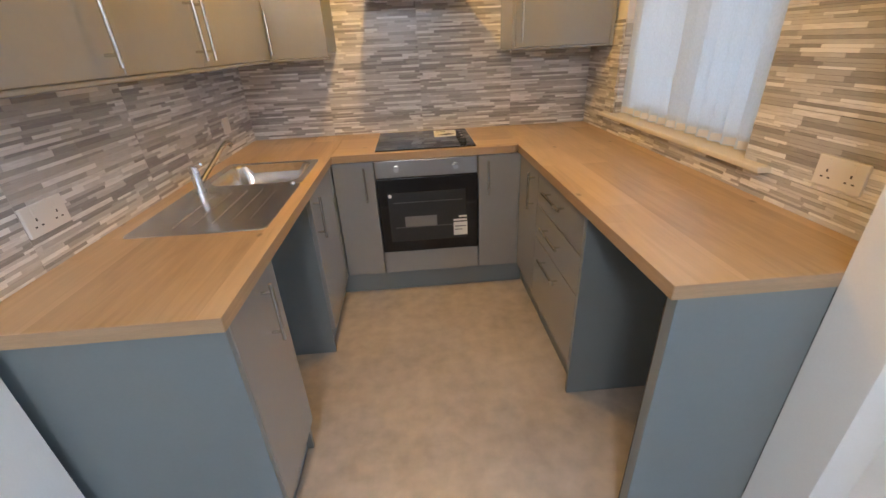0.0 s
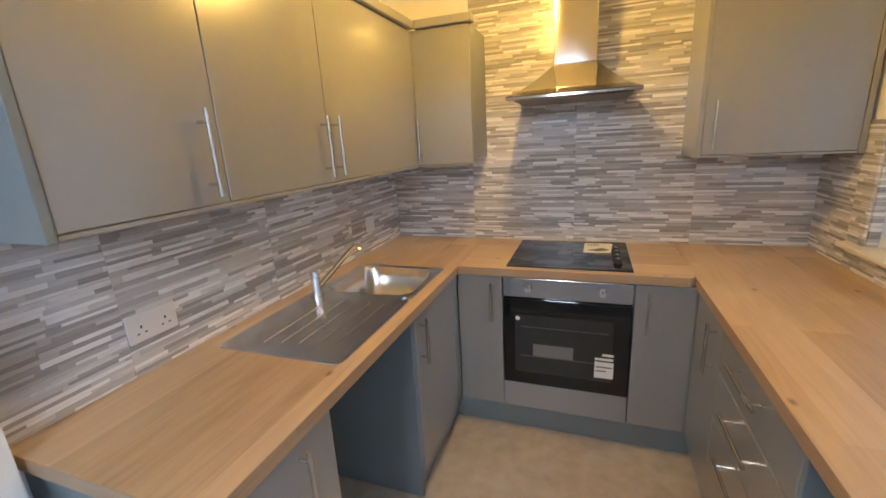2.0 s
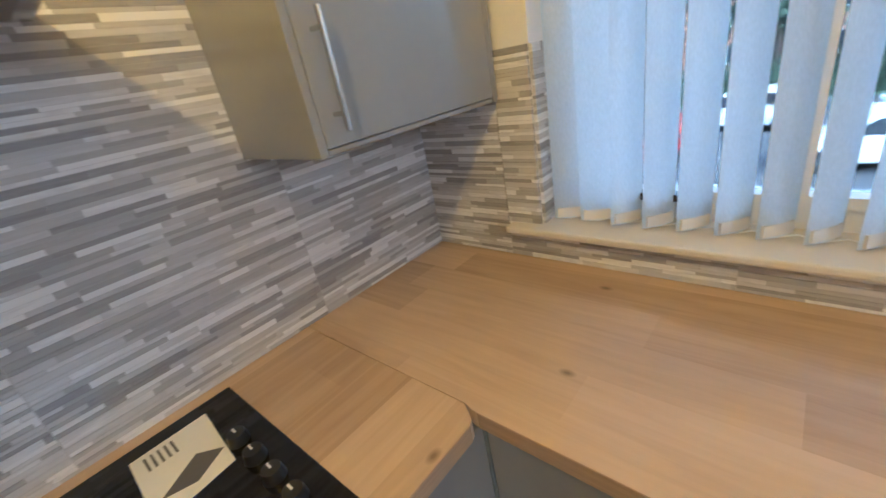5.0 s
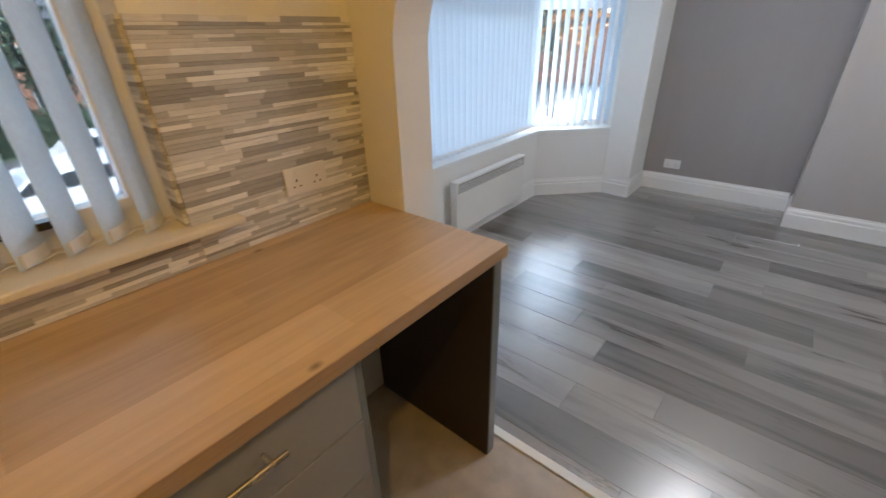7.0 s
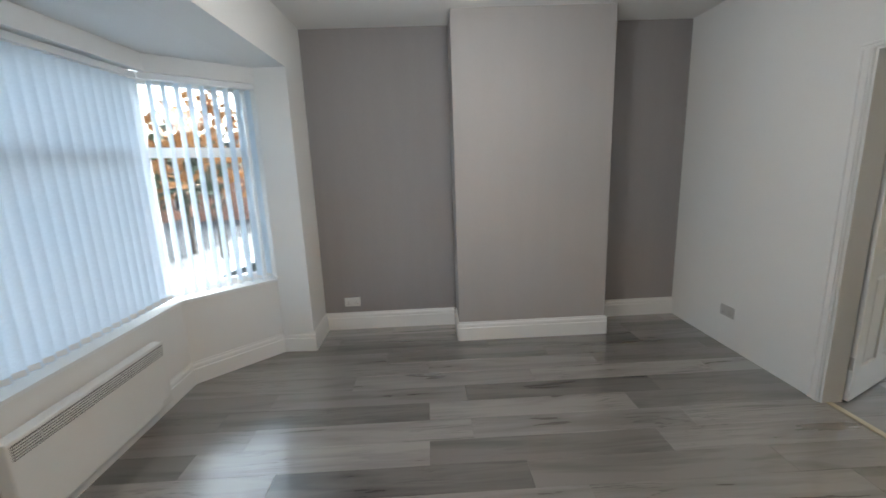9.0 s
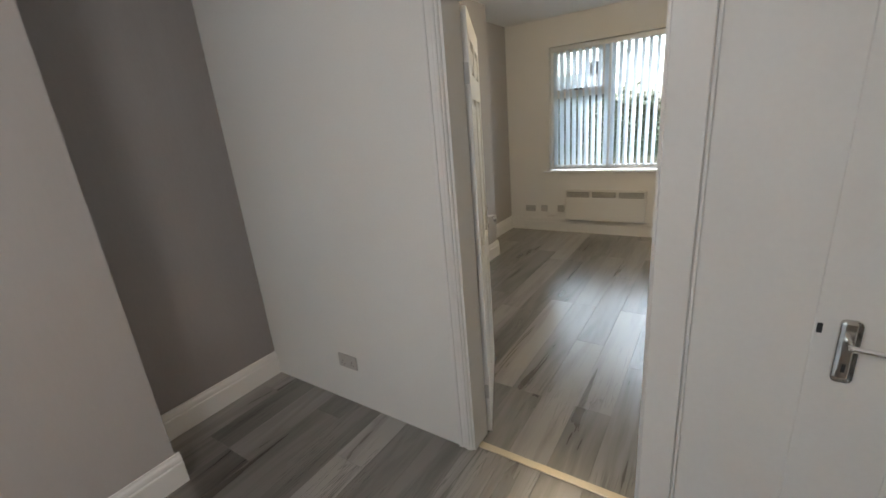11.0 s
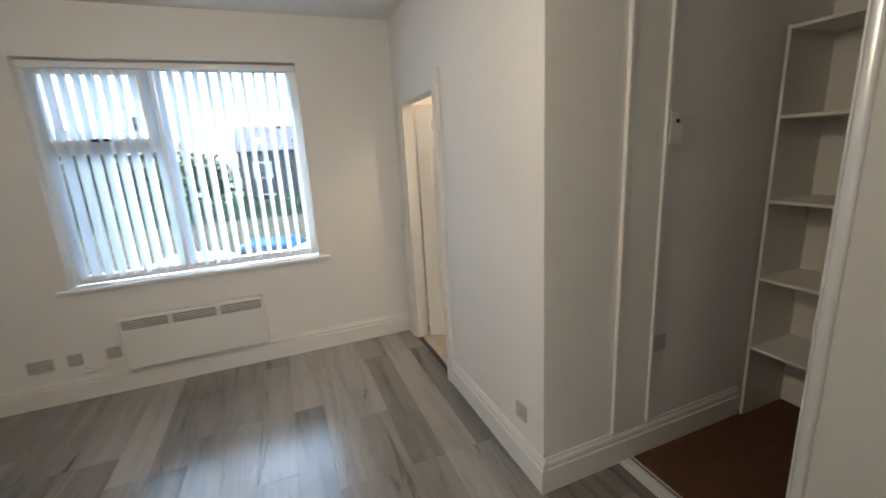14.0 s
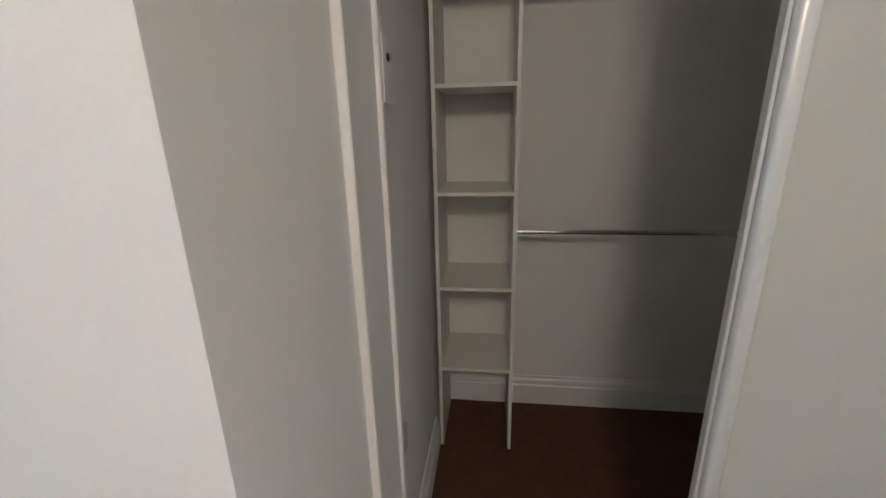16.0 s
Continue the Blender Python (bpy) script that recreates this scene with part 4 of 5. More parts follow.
# boarded lintel above the bay blinds
bm = bmesh.new()
for p, q in ((BAY[1], BAY[2]), (BAY[2], BAY[3]), (BAY[3], BAY[4])):
    d = (Vector(q) - Vector(p)).normalized()
    n = Vector((d.y, -d.x))
    n = n if n.x > 0 else -n
    for u, z0, z1 in ((0.03, HEAD - 0.012, HEAD + 0.012), (0.02, HEAD + 0.012, BH - 0.001)):
        prism(bm, [tuple(Vector(p)), tuple(Vector(q)), tuple(Vector(q) - n * u), tuple(Vector(p) - n * u)], "z", z0, z1)
structure("trim_bay_cornice", bm, TRIM, "plain white boarded lintel above the bay blinds", "lintel")


# ---- kitchen ----
def bar_handle(parent, p, axis, length, out):
    """A straight bar on two posts; p: middle of the bar, axis its way, out: the way from the door to the bar."""
    p, a, o = Vector(p), Vector(axis), Vector(out)
    h = part("handle", rod(bmesh.new(), p - a * length / 2, p + a * length / 2, 0.006, 12), BAR, parent, "brushed steel bar handle", True)
    for s in (-1, 1):
        q = p + a * s * (length / 2 - 0.03)
        part("post", rod(bmesh.new(), q - o * 0.032, q, 0.0045, 10), BAR, h, smooth=True)
    return h


def front(parent, x0, x1, y0, y1, z0, z1, name="door"):
    return part(name, cube(x0, x1, y0, y1, z0, z1, 0.002, 1), GLOSS_GREY, parent)


# upper cabinets on the sink wall
UB, UT = 1.383, 2.1
cuts = (-2.028, -1.635, -1.16, -0.345)
handles = (-1.69, -1.197, -1.126)
for i in range(3):
    y0, y1 = cuts[i], cuts[i + 1]
    c = thing("wall_cabinet", (0.15, (y0 + y1) / 2, UB), "gloss grey wall cabinet with a steel bar handle", "cabinet", "wall cabinets")
    part("body", cube(0.0, 0.298, y0 + 0.0005, y1 - 0.0005, UB + 0.035, UT - 0.03, 0.001), CARCASS, c)
    dr = front(c, 0.3, 0.32, y0 + 0.0012, y1 - 0.0012, UB + 0.013, UT - 0.03)
    bar_handle(dr, (0.352, handles[i], 1.522), (0, 0, 1), 0.21, (1, 0, 0))
c = thing("wall_cabinet", (0.5, -0.16, UB), "gloss grey corner wall cabinet beside the hood", "cabinet", "wall cabinets")
part("body", cube(0.0, 0.63, -0.31, 0.0, UB + 0.035, UT - 0.03, 0.001), CARCASS, c)
part("corner_post", cube(0.3, 0.3205, -0.3435, -0.313, UB + 0.013, UT - 0.03, 0.001), GLOSS_GREY, c)
dr = front(c, 0.322, 0.629, -0.332, -0.312, UB + 0.013, UT - 0.03)
bar_handle(dr, (0.338, -0.362, 1.522), (0, 0, 1), 0.21, (0, -1, 0))
c = thing("wall_cabinet", (1.93, -0.16, UB), "gloss grey wall cabinet beside the window", "cabinet", "wall cabinets")
part("body", cube(1.66, 2.24, -0.31, -0.012, UB + 0.035, UT - 0.03, 0.001), CARCASS, c)
dr = front(c, 1.676, 2.222, -0.332, -0.312, UB + 0.013, UT - 0.03)
part("side_panel", cube(1.656, 1.674, -0.332, -0.012, UB, UT, 0.001), GLOSS_GREY, c)
part("side_panel", cube(2.224, 2.244, -0.332, -0.012, UB, UT, 0.001), GLOSS_GREY, c)
bar_handle(dr, (1.71, -0.364, 1.522), (0, 0, 1), 0.2, (0, -1, 0))
part("light_rail", cube(1.676, 2.222, -0.33, -0.27, UB, UB + 0.011, 0.002), GLOSS_GREY, c)
# end panel, light rail and cornice
solid("end_panel", cube(0.0, 0.325, -2.048, -2.03, UB - 0.002, UT, 0.001), CARCASS, "blue-grey end panel of the wall cabinets", "cabinet panel")
bm = bmesh.new()
box(bm, 0.26, 0.318, -2.028, -0.34, UB - 0.002, UB + 0.011, 0.003)
box(bm, 0.319, 0.63, -0.33, -0.27, UB - 0.002, UB + 0.011, 0.003)
solid("light_rail", bm, GLOSS_GREY, "grey light rail under the wall cabinets", "light rail")
bm = bmesh.new()
box(bm, 0.27, 0.345, -2.048, -0.345, UT - 0.028, UT + 0.012, 0.004)
box(bm, 0.345, 0.648, -0.357, -0.29, UT - 0.028, UT + 0.012, 0.004)
solid("cornice", bm, GLOSS_GREY, "grey cornice along the top of the wall cabinets", "cornice")

# base cabinets
WT0, WT1 = 0.868, 0.908
c = thing("base_cabinet", (0.3, -0.85, 0), "grey sink base cabinet with a bar handle", "cabinet", "base cabinets")
part("body", cube(0.01, 0.572, -1.122, -0.02, 0.14, 0.7, 0.001), CARCASS, c)
part("side_panel", cube(0.01, 0.575, -1.14, -1.122, 0.0, WT0, 0.001), CARCASS, c)
dr = front(c, 0.575, 0.595, -1.138, -0.66, 0.148, WT0 - 0.006)
bar_handle(dr, (0.628, -1.1, 0.748), (0, 0, 1), 0.2, (1, 0, 0))
part("corner_post", cube(0.556, 0.595, -0.656, -0.6, 0.148, WT0 - 0.006, 0.001), CARCASS, c)
part("plinth", cube(0.53, 0.55, -1.122, -0.55, 0.0, 0.145), CARCASS, c)
c = thing("base_cabinet", (0.3, -1.9, 0), "narrow grey end base cabinet with a bar handle", "cabinet", "base cabinets")
part("body", cube(0.01, 0.572, -2.045, -1.72, 0.14, WT0, 0.001), CARCASS, c)
part("side_panel", cube(0.01, 0.575, -1.72, -1.702, 0.0, WT0, 0.001), CARCASS, c)
part("end_panel", cube(0.002, 0.595, -2.066, -2.046, 0.0, WT0, 0.001), CARCASS, c, "blue-grey end panel")
dr = front(c, 0.575, 0.595, -2.044, -1.704, 0.148, WT0 - 0.006)
bar_handle(dr, (0.628, -1.838, 0.745), (0, 0, 1), 0.2, (1, 0, 0))
part("plinth", cube(0.53, 0.55, -2.045, -1.72, 0.0, 0.145), CARCASS, c)

c = thing("base_cabinet", (0.71, -0.3, 0), "grey base cabinet beside the oven", "cabinet", "base cabinets")
part("body", cube(0.6, 0.826, -0.572, -0.02, 0.14, WT0, 0.001), CARCASS, c)
dr = front(c, 0.598, 0.828, -0.595, -0.575, 0.148, WT0 - 0.006)
bar_handle(dr, (0.775, -0.628, 0.735), (0, 0, 1), 0.2, (0, -1, 0))
c = thing("base_cabinet", (1.53, -0.3, 0), "grey base cabinet beside the oven", "cabinet", "base cabinets")
part("body", cube(1.426, 1.66, -0.572, -0.02, 0.14, WT0, 0.001), CARCASS, c)
dr = front(c, 1.424, 1.664, -0.595, -0.575, 0.148, WT0 - 0.006)
bar_handle(dr, (1.478, -0.628, 0.735), (0, 0, 1), 0.2, (0, -1, 0))
solid("plinth", cube(0.55, 1.71, -0.552, -0.534, 0.0, 0.142, 0.001), CARCASS, "grey plinth under the oven run", "plinth")

c = thing("base_cabinet", (1.97, -0.75, 0), "grey base cabinet under the window worktop", "cabinet", "base cabinets")
part("body", cube(1.69, 2.24, -0.952, -0.02, 0.14, WT0, 0.001), CARCASS, c)
dr = front(c, 1.668, 1.688, -0.952, -0.6, 0.148, WT0 - 0.006)
bar_handle(dr, (1.635, -0.89, 0.735), (0, 0, 1), 0.2, (-1, 0, 0))
part("corner_post", cube(1.6645, 1.6895, -0.5985, -0.56, 0.148, WT0 - 0.001), CARCASS, c)
part("plinth", cube(1.712, 1.73, -0.95, -0.55, 0.0, 0.145), CARCASS, c)
c = thing("drawer_unit", (1.97, -1.25, 0), "grey three-drawer base unit with bar handles", "drawers", "base cabinets")
part("body", cube(1.69, 2.24, -1.54, -0.956, 0.14, WT0, 0.001), CARCASS, c)
part("side_panel", cube(1.67, 2.24, -1.558, -1.54, 0.0, WT0, 0.001), CARCASS, c)
for z0, z1, hz in ((0.69, 0.862, 0.802), (0.512, 0.685, 0.622), (0.148, 0.507, 0.452)):
    dr = front(c, 1.668, 1.688, -1.54, -0.956, z0, z1, "drawer_front")
    bar_handle(dr, (1.635, -1.237, hz), (0, 1, 0), 0.235, (-1, 0, 0))
part("plinth", cube(1.712, 1.73, -1.54, -0.956, 0.0, 0.145), CARCASS, c)
c = thing("end_panel", (1.87, -2.075, 0), "grey end panel carrying the worktop by the arch", "cabinet panel")
part("board", cube(1.668, 2.069, -2.1035, -2.066, 0.0, WT0, 0.001), CARCASS, c)
part("inner_face", cube(1.67, 2.25, -2.066, -2.06, 0.0, WT0), DARK_IN, c, "dark brown inner face")

# worktops
w = thing("worktop", (0.3, -1.04, WT0), "oak-effect worktop of the sink run", "worktop", "worktops")
# the sink is let into this slab: four strips round the cut-out
bm = bmesh.new()
SX0, SX1, SY0, SY1 = 0.1, 0.52, -1.55, -0.69
outer, inner = [(0.0, -2.086), (0.606, -2.086), (0.606, 0.0), (0.0, 0.0)], [(SX0, SY0), (SX1, SY0), (SX1, SY1), (SX0, SY1)]
for i in range(4):
    j = (i + 1) % 4
    q = [outer[i], outer[j], inner[j], inner[i]]
    for z in (WT0, WT1):
        bm.faces.new([bm.verts.new((*p, z)) for p in q])
    for a, b in ((outer[i], outer[j]), (inner[i], inner[j])):
        bm.faces.new([bm.verts.new(p) for p in ((*a, WT0), (*b, WT0), (*b, WT1), (*a, WT1))])
bmesh.ops.remove_doubles(bm, verts=bm.verts, dist=0.0001)
part("slab", bm, OAK_Y, w)
part("edging", cube(0.606, 0.6075, -2.086, -0.606, WT0 + 0.001, WT1 - 0.001), OAK_EDGE, w)
part("edging", cube(0.0, 0.606, -2.0875, -2.086, WT0 + 0.001, WT1 - 0.001), OAK_EDGE, w)
w = thing("worktop", (1.13, -0.3, WT0), "oak-effect worktop round the hob", "worktop", "worktops")
part("slab", prism(bmesh.new(), [(0.608, -0.606), (1.62, -0.606), (1.632, -0.602), (1.645, -0.585), (1.657, -0.565), (1.657, 0.0), (0.608, 0.0)], "z", WT0, WT1 + 0.0005), OAK_X, w)
part("edging", cube(0.608, 1.62, -0.6075, -0.606, WT0 + 0.001, WT1 - 0.001), OAK_EDGE, w)
w = thing("worktop", (1.96, -1.05, WT0), "oak-effect worktop under the window", "worktop", "worktops")
part("slab", prism(bmesh.new(), [(1.652, -2.1042), (2.26, -2.1042), (2.26, 0.0), (1.659, 0.0), (1.659, -0.566), (1.652, -0.59)], "z", WT0, WT1), OAK_Y, w)
part("edging", cube(1.6505, 1.652, -2.1042, -0.6, WT0 + 0.001, WT1 - 0.001), OAK_EDGE, w)
part("edging", cube(1.652, 2.069, -2.106, -2.1042, WT0 + 0.001, WT1 - 0.001), OAK_EDGE, w)


# sink with drainer and tap
def rounded(x0, x1, y0, y1, r, n=5):
    pts = []
    for cx, cy, a0 in ((x1 - r, y1 - r, 0), (x0 + r, y1 - r, 90), (x0 + r, y0 + r, 180), (x1 - r, y0 + r, 270)):
        pts += [(cx + r * math.cos(radians(a0 + 90 * i / n)), cy + r * math.sin(radians(a0 + 90 * i / n))) for i in range(n + 1)]
    return pts


def loft(bm, rings, close=True):
    vs = [[bm.verts.new(p) for p in r] for r in rings]
    for a, b in zip(vs, vs[1:]):
        for i in range(len(a)):
            j = (i + 1) % len(a)
            bm.faces.new((a[i], a[j], b[j], b[i]))
    if close:
        bm.faces.new(vs[-1])
    return vs


S = thing("kitchen_sink", (0.32, -1.12, WT1), "stainless steel sink with a ribbed drainer and single bowl", "sink")
zt = WT1 + 0.004
bm = bmesh.new()
ring = lambda x0, x1, y0, y1, r, z: [(x, y, z) for x, y in rounded(x0, x1, y0, y1, r)]
loft(bm, [ring(0.085, 0.555, -1.075, -0.655, 0.02, WT1 + 0.0008), ring(0.087, 0.553, -1.073, -0.657, 0.02, zt), ring(0.13, 0.528, -1.052, -0.678, 0.07, zt), ring(0.138, 0.52, -1.044, -0.686, 0.07, zt - 0.01),
          ring(0.152, 0.506, -1.03, -0.7, 0.08, WT1 - 0.14), ring(0.185, 0.475, -1.0, -0.73, 0.08, WT1 - 0.165), ring(0.3, 0.36, -0.9, -0.84, 0.028, WT1 - 0.174)])
part("bowl", bm, SINK_STEEL, S, smooth=True)
bm = bmesh.new()
loft(bm, [ring(0.085, 0.555, -1.585, -1.0755, 0.02, WT1 + 0.0008), ring(0.087, 0.553, -1.583, -1.0757, 0.02, zt), ring(0.1, 0.54, -1.57, -1.085, 0.02, zt), ring(0.116, 0.524, -1.556, -1.1, 0.02, zt - 0.0018)])
part("drainer", bm, SINK_STEEL, S, smooth=True)
for i in range(5):
    x = 0.215 + i * 0.062
    part("rib", cube(x, x + 0.007, -1.52 + 0.012 * i, -1.14, zt - 0.003, zt + 0.0004, 0.0012), SINK_STEEL, S)
part("waste", rod(bmesh.new(), (0.33, -0.87, WT1 - 0.175), (0.33, -0.87, WT1 - 0.171), 0.036, 24), CHROME, S)
part("overflow", rod(bmesh.new(), (0.515, -1.06, zt), (0.515, -1.06, zt + 0.006), 0.014, 16), CHROME, S)
T = thing("mixer_tap", (0.135, -1.11, zt), "chrome mixer tap with a slanting spout", "tap")
part("base", rod(bmesh.new(), (0.135, -1.11, zt), (0.135, -1.11, zt + 0.012), 0.028, 20), TAP, T, smooth=True)
part("body", rod(bmesh.new(), (0.135, -1.11, zt + 0.012), (0.135, -1.11, zt + 0.082), 0.019, 20), TAP, T, smooth=True)
part("cap", rod(bmesh.new(), (0.135, -1.11, zt + 0.082), (0.132, -1.112, zt + 0.112), 0.02, 20, 0.016), TAP, T, smooth=True)
part("lever", tube(bmesh.new(), [(0.132, -1.112, zt + 0.105), (0.19, -1.15, zt + 0.125)], 0.006), TAP, T, smooth=True)
part("spout", tube(bmesh.new(), [(0.14, -1.09, zt + 0.035), (0.158, -1.015, zt + 0.077), (0.181, -0.905, zt + 0.138), (0.188, -0.868, zt + 0.152), (0.193, -0.845, zt + 0.15), (0.196, -0.832, zt + 0.134)], 0.0115), TAP, T, smooth=True)

# oven
O = thing("built_in_oven", (1.125, -0.3, 0.15), "built-in electric oven with a black glass door and steel control panel", "oven")
part("body", cube(0.84, 1.412, -0.57, -0.03, 0.16, 0.86), DARK_IN, O)
part("lower_panel", cube(0.832, 1.42, -0.595, -0.575, 0.148, 0.292, 0.002), GLOSS_GREY, O)
part("control_panel", cube(0.832, 1.42, -0.6, -0.572, 0.764, 0.862, 0.003, 2), STEEL, O, "brushed steel control panel")
for x in (0.955, 1.29):
    k = part("knob", rod(bmesh.new(), (x, -0.6, 0.815), (x, -0.622, 0.815), 0.019, 24, 0.016), CHROME, O, "chrome knob", True)
    part("pointer", cube(x - 0.002, x + 0.002, -0.6235, -0.622, 0.82, 0.83), SLOT, k)
dr = part("door", cube(0.834, 1.418, -0.605, -0.572, 0.296, 0.76, 0.004, 2), BLACK_GLASS, O, "black glass oven door")
part("window", cube(0.89, 1.345, -0.6068, -0.605, 0.365, 0.675, 0.0006), OVEN_IN, dr, "smoky oven window")
part("shelf", cube(0.92, 1.325, -0.6076, -0.6068, 0.455, 0.459), RACK, dr)
part("shelf", cube(0.92, 1.325, -0.6076, -0.6068, 0.612, 0.616), RACK, dr)
part("leaflet", cube(0.98, 1.17, -0.6078, -0.607, 0.46, 0.525), material("dull_paper", (0.2, 0.2, 0.2), 0.6), dr, "pale papers seen through the oven window")
st = part("sticker", cube(1.268, 1.352, -0.6083, -0.607, 0.385, 0.47), PAPERSHEET, dr, "white energy sticker")
part("print", cube(1.275, 1.345, -0.6088, -0.6083, 0.44, 0.446), INK, st)
part("print", cube(1.275, 1.32, -0.6088, -0.6083, 0.42, 0.425), INK, st)
part("print", cube(1.268, 1.35, -0.6083, -0.607, 0.478, 0.49), PAPERSHEET, st)
part("print", cube(1.3, 1.35, -0.6083, -0.607, 0.5, 0.512), PAPERSHEET, st)
part("badge", rod(bmesh.new(), (0.905, -0.607, 0.657), (0.905, -0.6085, 0.657), 0.011, 20), PAPERSHEET, dr)

# hob with papers
Hb = thing("ceramic_hob", (1.13, -0.31, WT1), "black ceramic hob with four side knobs", "hob")
part("glass", cube(0.845, 1.415, -0.575, -0.055, WT1 + 0.001, WT1 + 0.008, 0.003, 2), BLACK_GLASS, Hb)
for x, y, r in ((0.985, -0.2, 0.085), (0.985, -0.43, 0.1), (1.2, -0.2, 0.1), (1.2, -0.43, 0.085)):
    bm = bmesh.new()
    a = [bm.verts.new((x + (r + q) * math.cos(t), y + (r + q) * math.sin(t), WT1 + 0.0083)) for q in (0, 0.002) for t in [2 * math.pi * i / 48 for i in range(48)]]
    for i in range(48):
        bm.faces.new((a[i], a[(i + 1) % 48], a[48 + (i + 1) % 48], a[48 + i]))
    part("cooking_zone", bm, ZONE, Hb)
for y in (-0.245, -0.315, -0.385, -0.455):
    k = part("knob", rod(bmesh.new(), (1.355, y, WT1 + 0.008), (1.355, y, WT1 + 0.03), 0.021, 20, 0.017), BLACK, Hb, "black plastic knob", True)
    part("pointer", cube(1.353, 1.357, y, y + 0.014, WT1 + 0.03, WT1 + 0.031), PLASTIC, k)
bm = prism(bmesh.new(), [(1.195, -0.3), (1.33, -0.285), (1.345, -0.1), (1.2, -0.1)], "z", WT1 + 0.0088, WT1 + 0.0105)
pp = solid("leaflet", bm, PAPERSHEET, "white printed leaflet lying on the hob", "paper")
part("print", prism(bmesh.new(), [(1.215, -0.25), (1.29, -0.2), (1.33, -0.235), (1.27, -0.27)], "z", WT1 + 0.0105, WT1 + 0.011), INK, pp)
for i in range(5):
    part("print", cube(1.22 + 0.012 * i, 1.225 + 0.012 * i, -0.16, -0.115, WT1 + 0.0105, WT1 + 0.011), INK, pp)

# cooker hood
C = thing("cooker_hood", (1.13, -0.25, 1.68), "stainless steel chimney cooker hood", "cooker hood")
part("canopy_rim", cube(0.838, 1.412, -0.5, -0.012, 1.68, 1.696, 0.003), STEEL, C)
bm = bmesh.new()
rings = []
for i in range(9):
    f = i / 8
    k = f ** 0.75
    x0, x1, y0 = 0.838 + (1.03 - 0.838) * k, 1.412 + (1.228 - 1.412) * k, -0.5 + (0.5 - 0.27) * k
    rings.append([(x, y, 1.696 + 0.146 * f) for x, y in ((x0, -0.012), (x0, y0), (x1, y0), (x1, -0.012))])
loft(bm, rings)
part("canopy", bm, STEEL, C, smooth=True)
part("chimney", cube(1.03, 1.228, -0.27, -0.012, 1.842, 2.3, 0.004, 2), STEEL, C)
part("upper_chimney", cube(1.035, 1.223, -0.265, -0.012, 2.3, H - 0.002, 0.004, 2), STEEL, C)
for i in range(5):
    part("button", rod(bmesh.new(), (1.24 + i * 0.022, -0.5, 1.688), (1.24 + i * 0.022, -0.503, 1.688), 0.005, 12), CHROME, C)
part("filter", cube(0.87, 1.38, -0.47, -0.04, 1.677, 1.68), GRILLE, C)

# ---- closet ----
U = thing("shelf_unit", (-2.88, -1.11, 0.006), "tall white open shelf unit standing in the closet", "shelving")
ux0, ux1, uy0, uy1 = -3.046, -2.7, -1.3, -0.942
for x in (ux0, ux1 - 0.016):
    part("side_panel", cube(x, x + 0.016, uy0, uy1, 0.006, 2.11, 0.0008), CHIP, U)
for z in (0.43, 0.838, 1.26, 1.681, 2.09):
    part("shelf", cube(ux0 + 0.016, ux1 - 0.016, uy0 + 0.003, uy1, z, z + 0.016, 0.0008), CHIP, U)
part("back_panel", cube(ux0 + 0.016, ux1 - 0.016, uy1, uy1 + 0.004, 0.43, 2.11), CHIP, U)
for z, in ((1.065,), (2.085,)):
    r = thing("clothes_rail", (-1.93, -1.11, z), "chrome oval clothes rail", "clothes rail", "clothes rails")
    part("bar", rod(bmesh.new(), (ux1 + 0.004, -1.11, z), (-1.305, -1.11, z), 0.0125, 16), CHROME, r, smooth=True)
    part("bracket", rod(bmesh.new(), (ux1, -1.11, z), (ux1 + 0.004, -1.11, z), 0.024, 16), CHROME, r)
    part("bracket", rod(bmesh.new(), (-1.305, -1.11, z), (-1.3, -1.11, z), 0.024, 16), CHROME, r)
# boxed-in pipe on the closet side wall
b = thing("pipe_boxing", (-3.067, -2.15, 0.18), "white boxed pipe cover with two beads", "pipe boxing", "", "structure")
part("board", cube(-3.067, -3.059, -2.255, -2.04, 0.182, H), PAINT, b)
part("bead", cube(-3.067, -3.047, -2.27, -2.252, 0.182, H, 0.003), TRIM, b)
part("bead", cube(-3.067, -3.047, -2.045, -2.027, 0.182, H, 0.003), TRIM, b)
# sliding door with its tracks
SDX, SDY = -2.333, -2.19
d = thing("sliding_door", (-1.83, SDY, 0.012), "pale grey sliding wardrobe door with a white metal edge", "wardrobe door")
part("panel", cube(SDX + 0.03, -1.31, SDY - 0.01, SDY + 0.005, 0.03, H - 0.05), DOORPANEL, d)
bm = bmesh.new()
box(bm, SDX - 0.005, SDX + 0.032, SDY - 0.025, SDY + 0.022, 0.02, H - 0.04, 0.012, 3)
part("edge_profile", bm, ALU, d, "white metal edge profile", True)
part("edge_profile", cube(SDX - 0.015, SDX - 0.007, SDY - 0.012, SDY + 0.01, 0.02, H - 0.04, 0.002), ALU, d)
part("bottom_rail", cube(SDX + 0.032, -1.31, SDY - 0.02, SDY + 0.018, 0.02, 0.06, 0.003), ALU, d)
bm = bmesh.new()
box(bm, -3.065, -1.302, SDY - 0.03, SDY + 0.055, 0.0, 0.006)
for y in (-0.028, 0.008, 0.018, 0.052):
    box(bm, -3.065, -1.302, SDY + y, SDY + y + 0.004, 0.006, 0.016)
solid("door_track", bm, ALU, "white metal floor track of the sliding door", "door track", "", "structure")
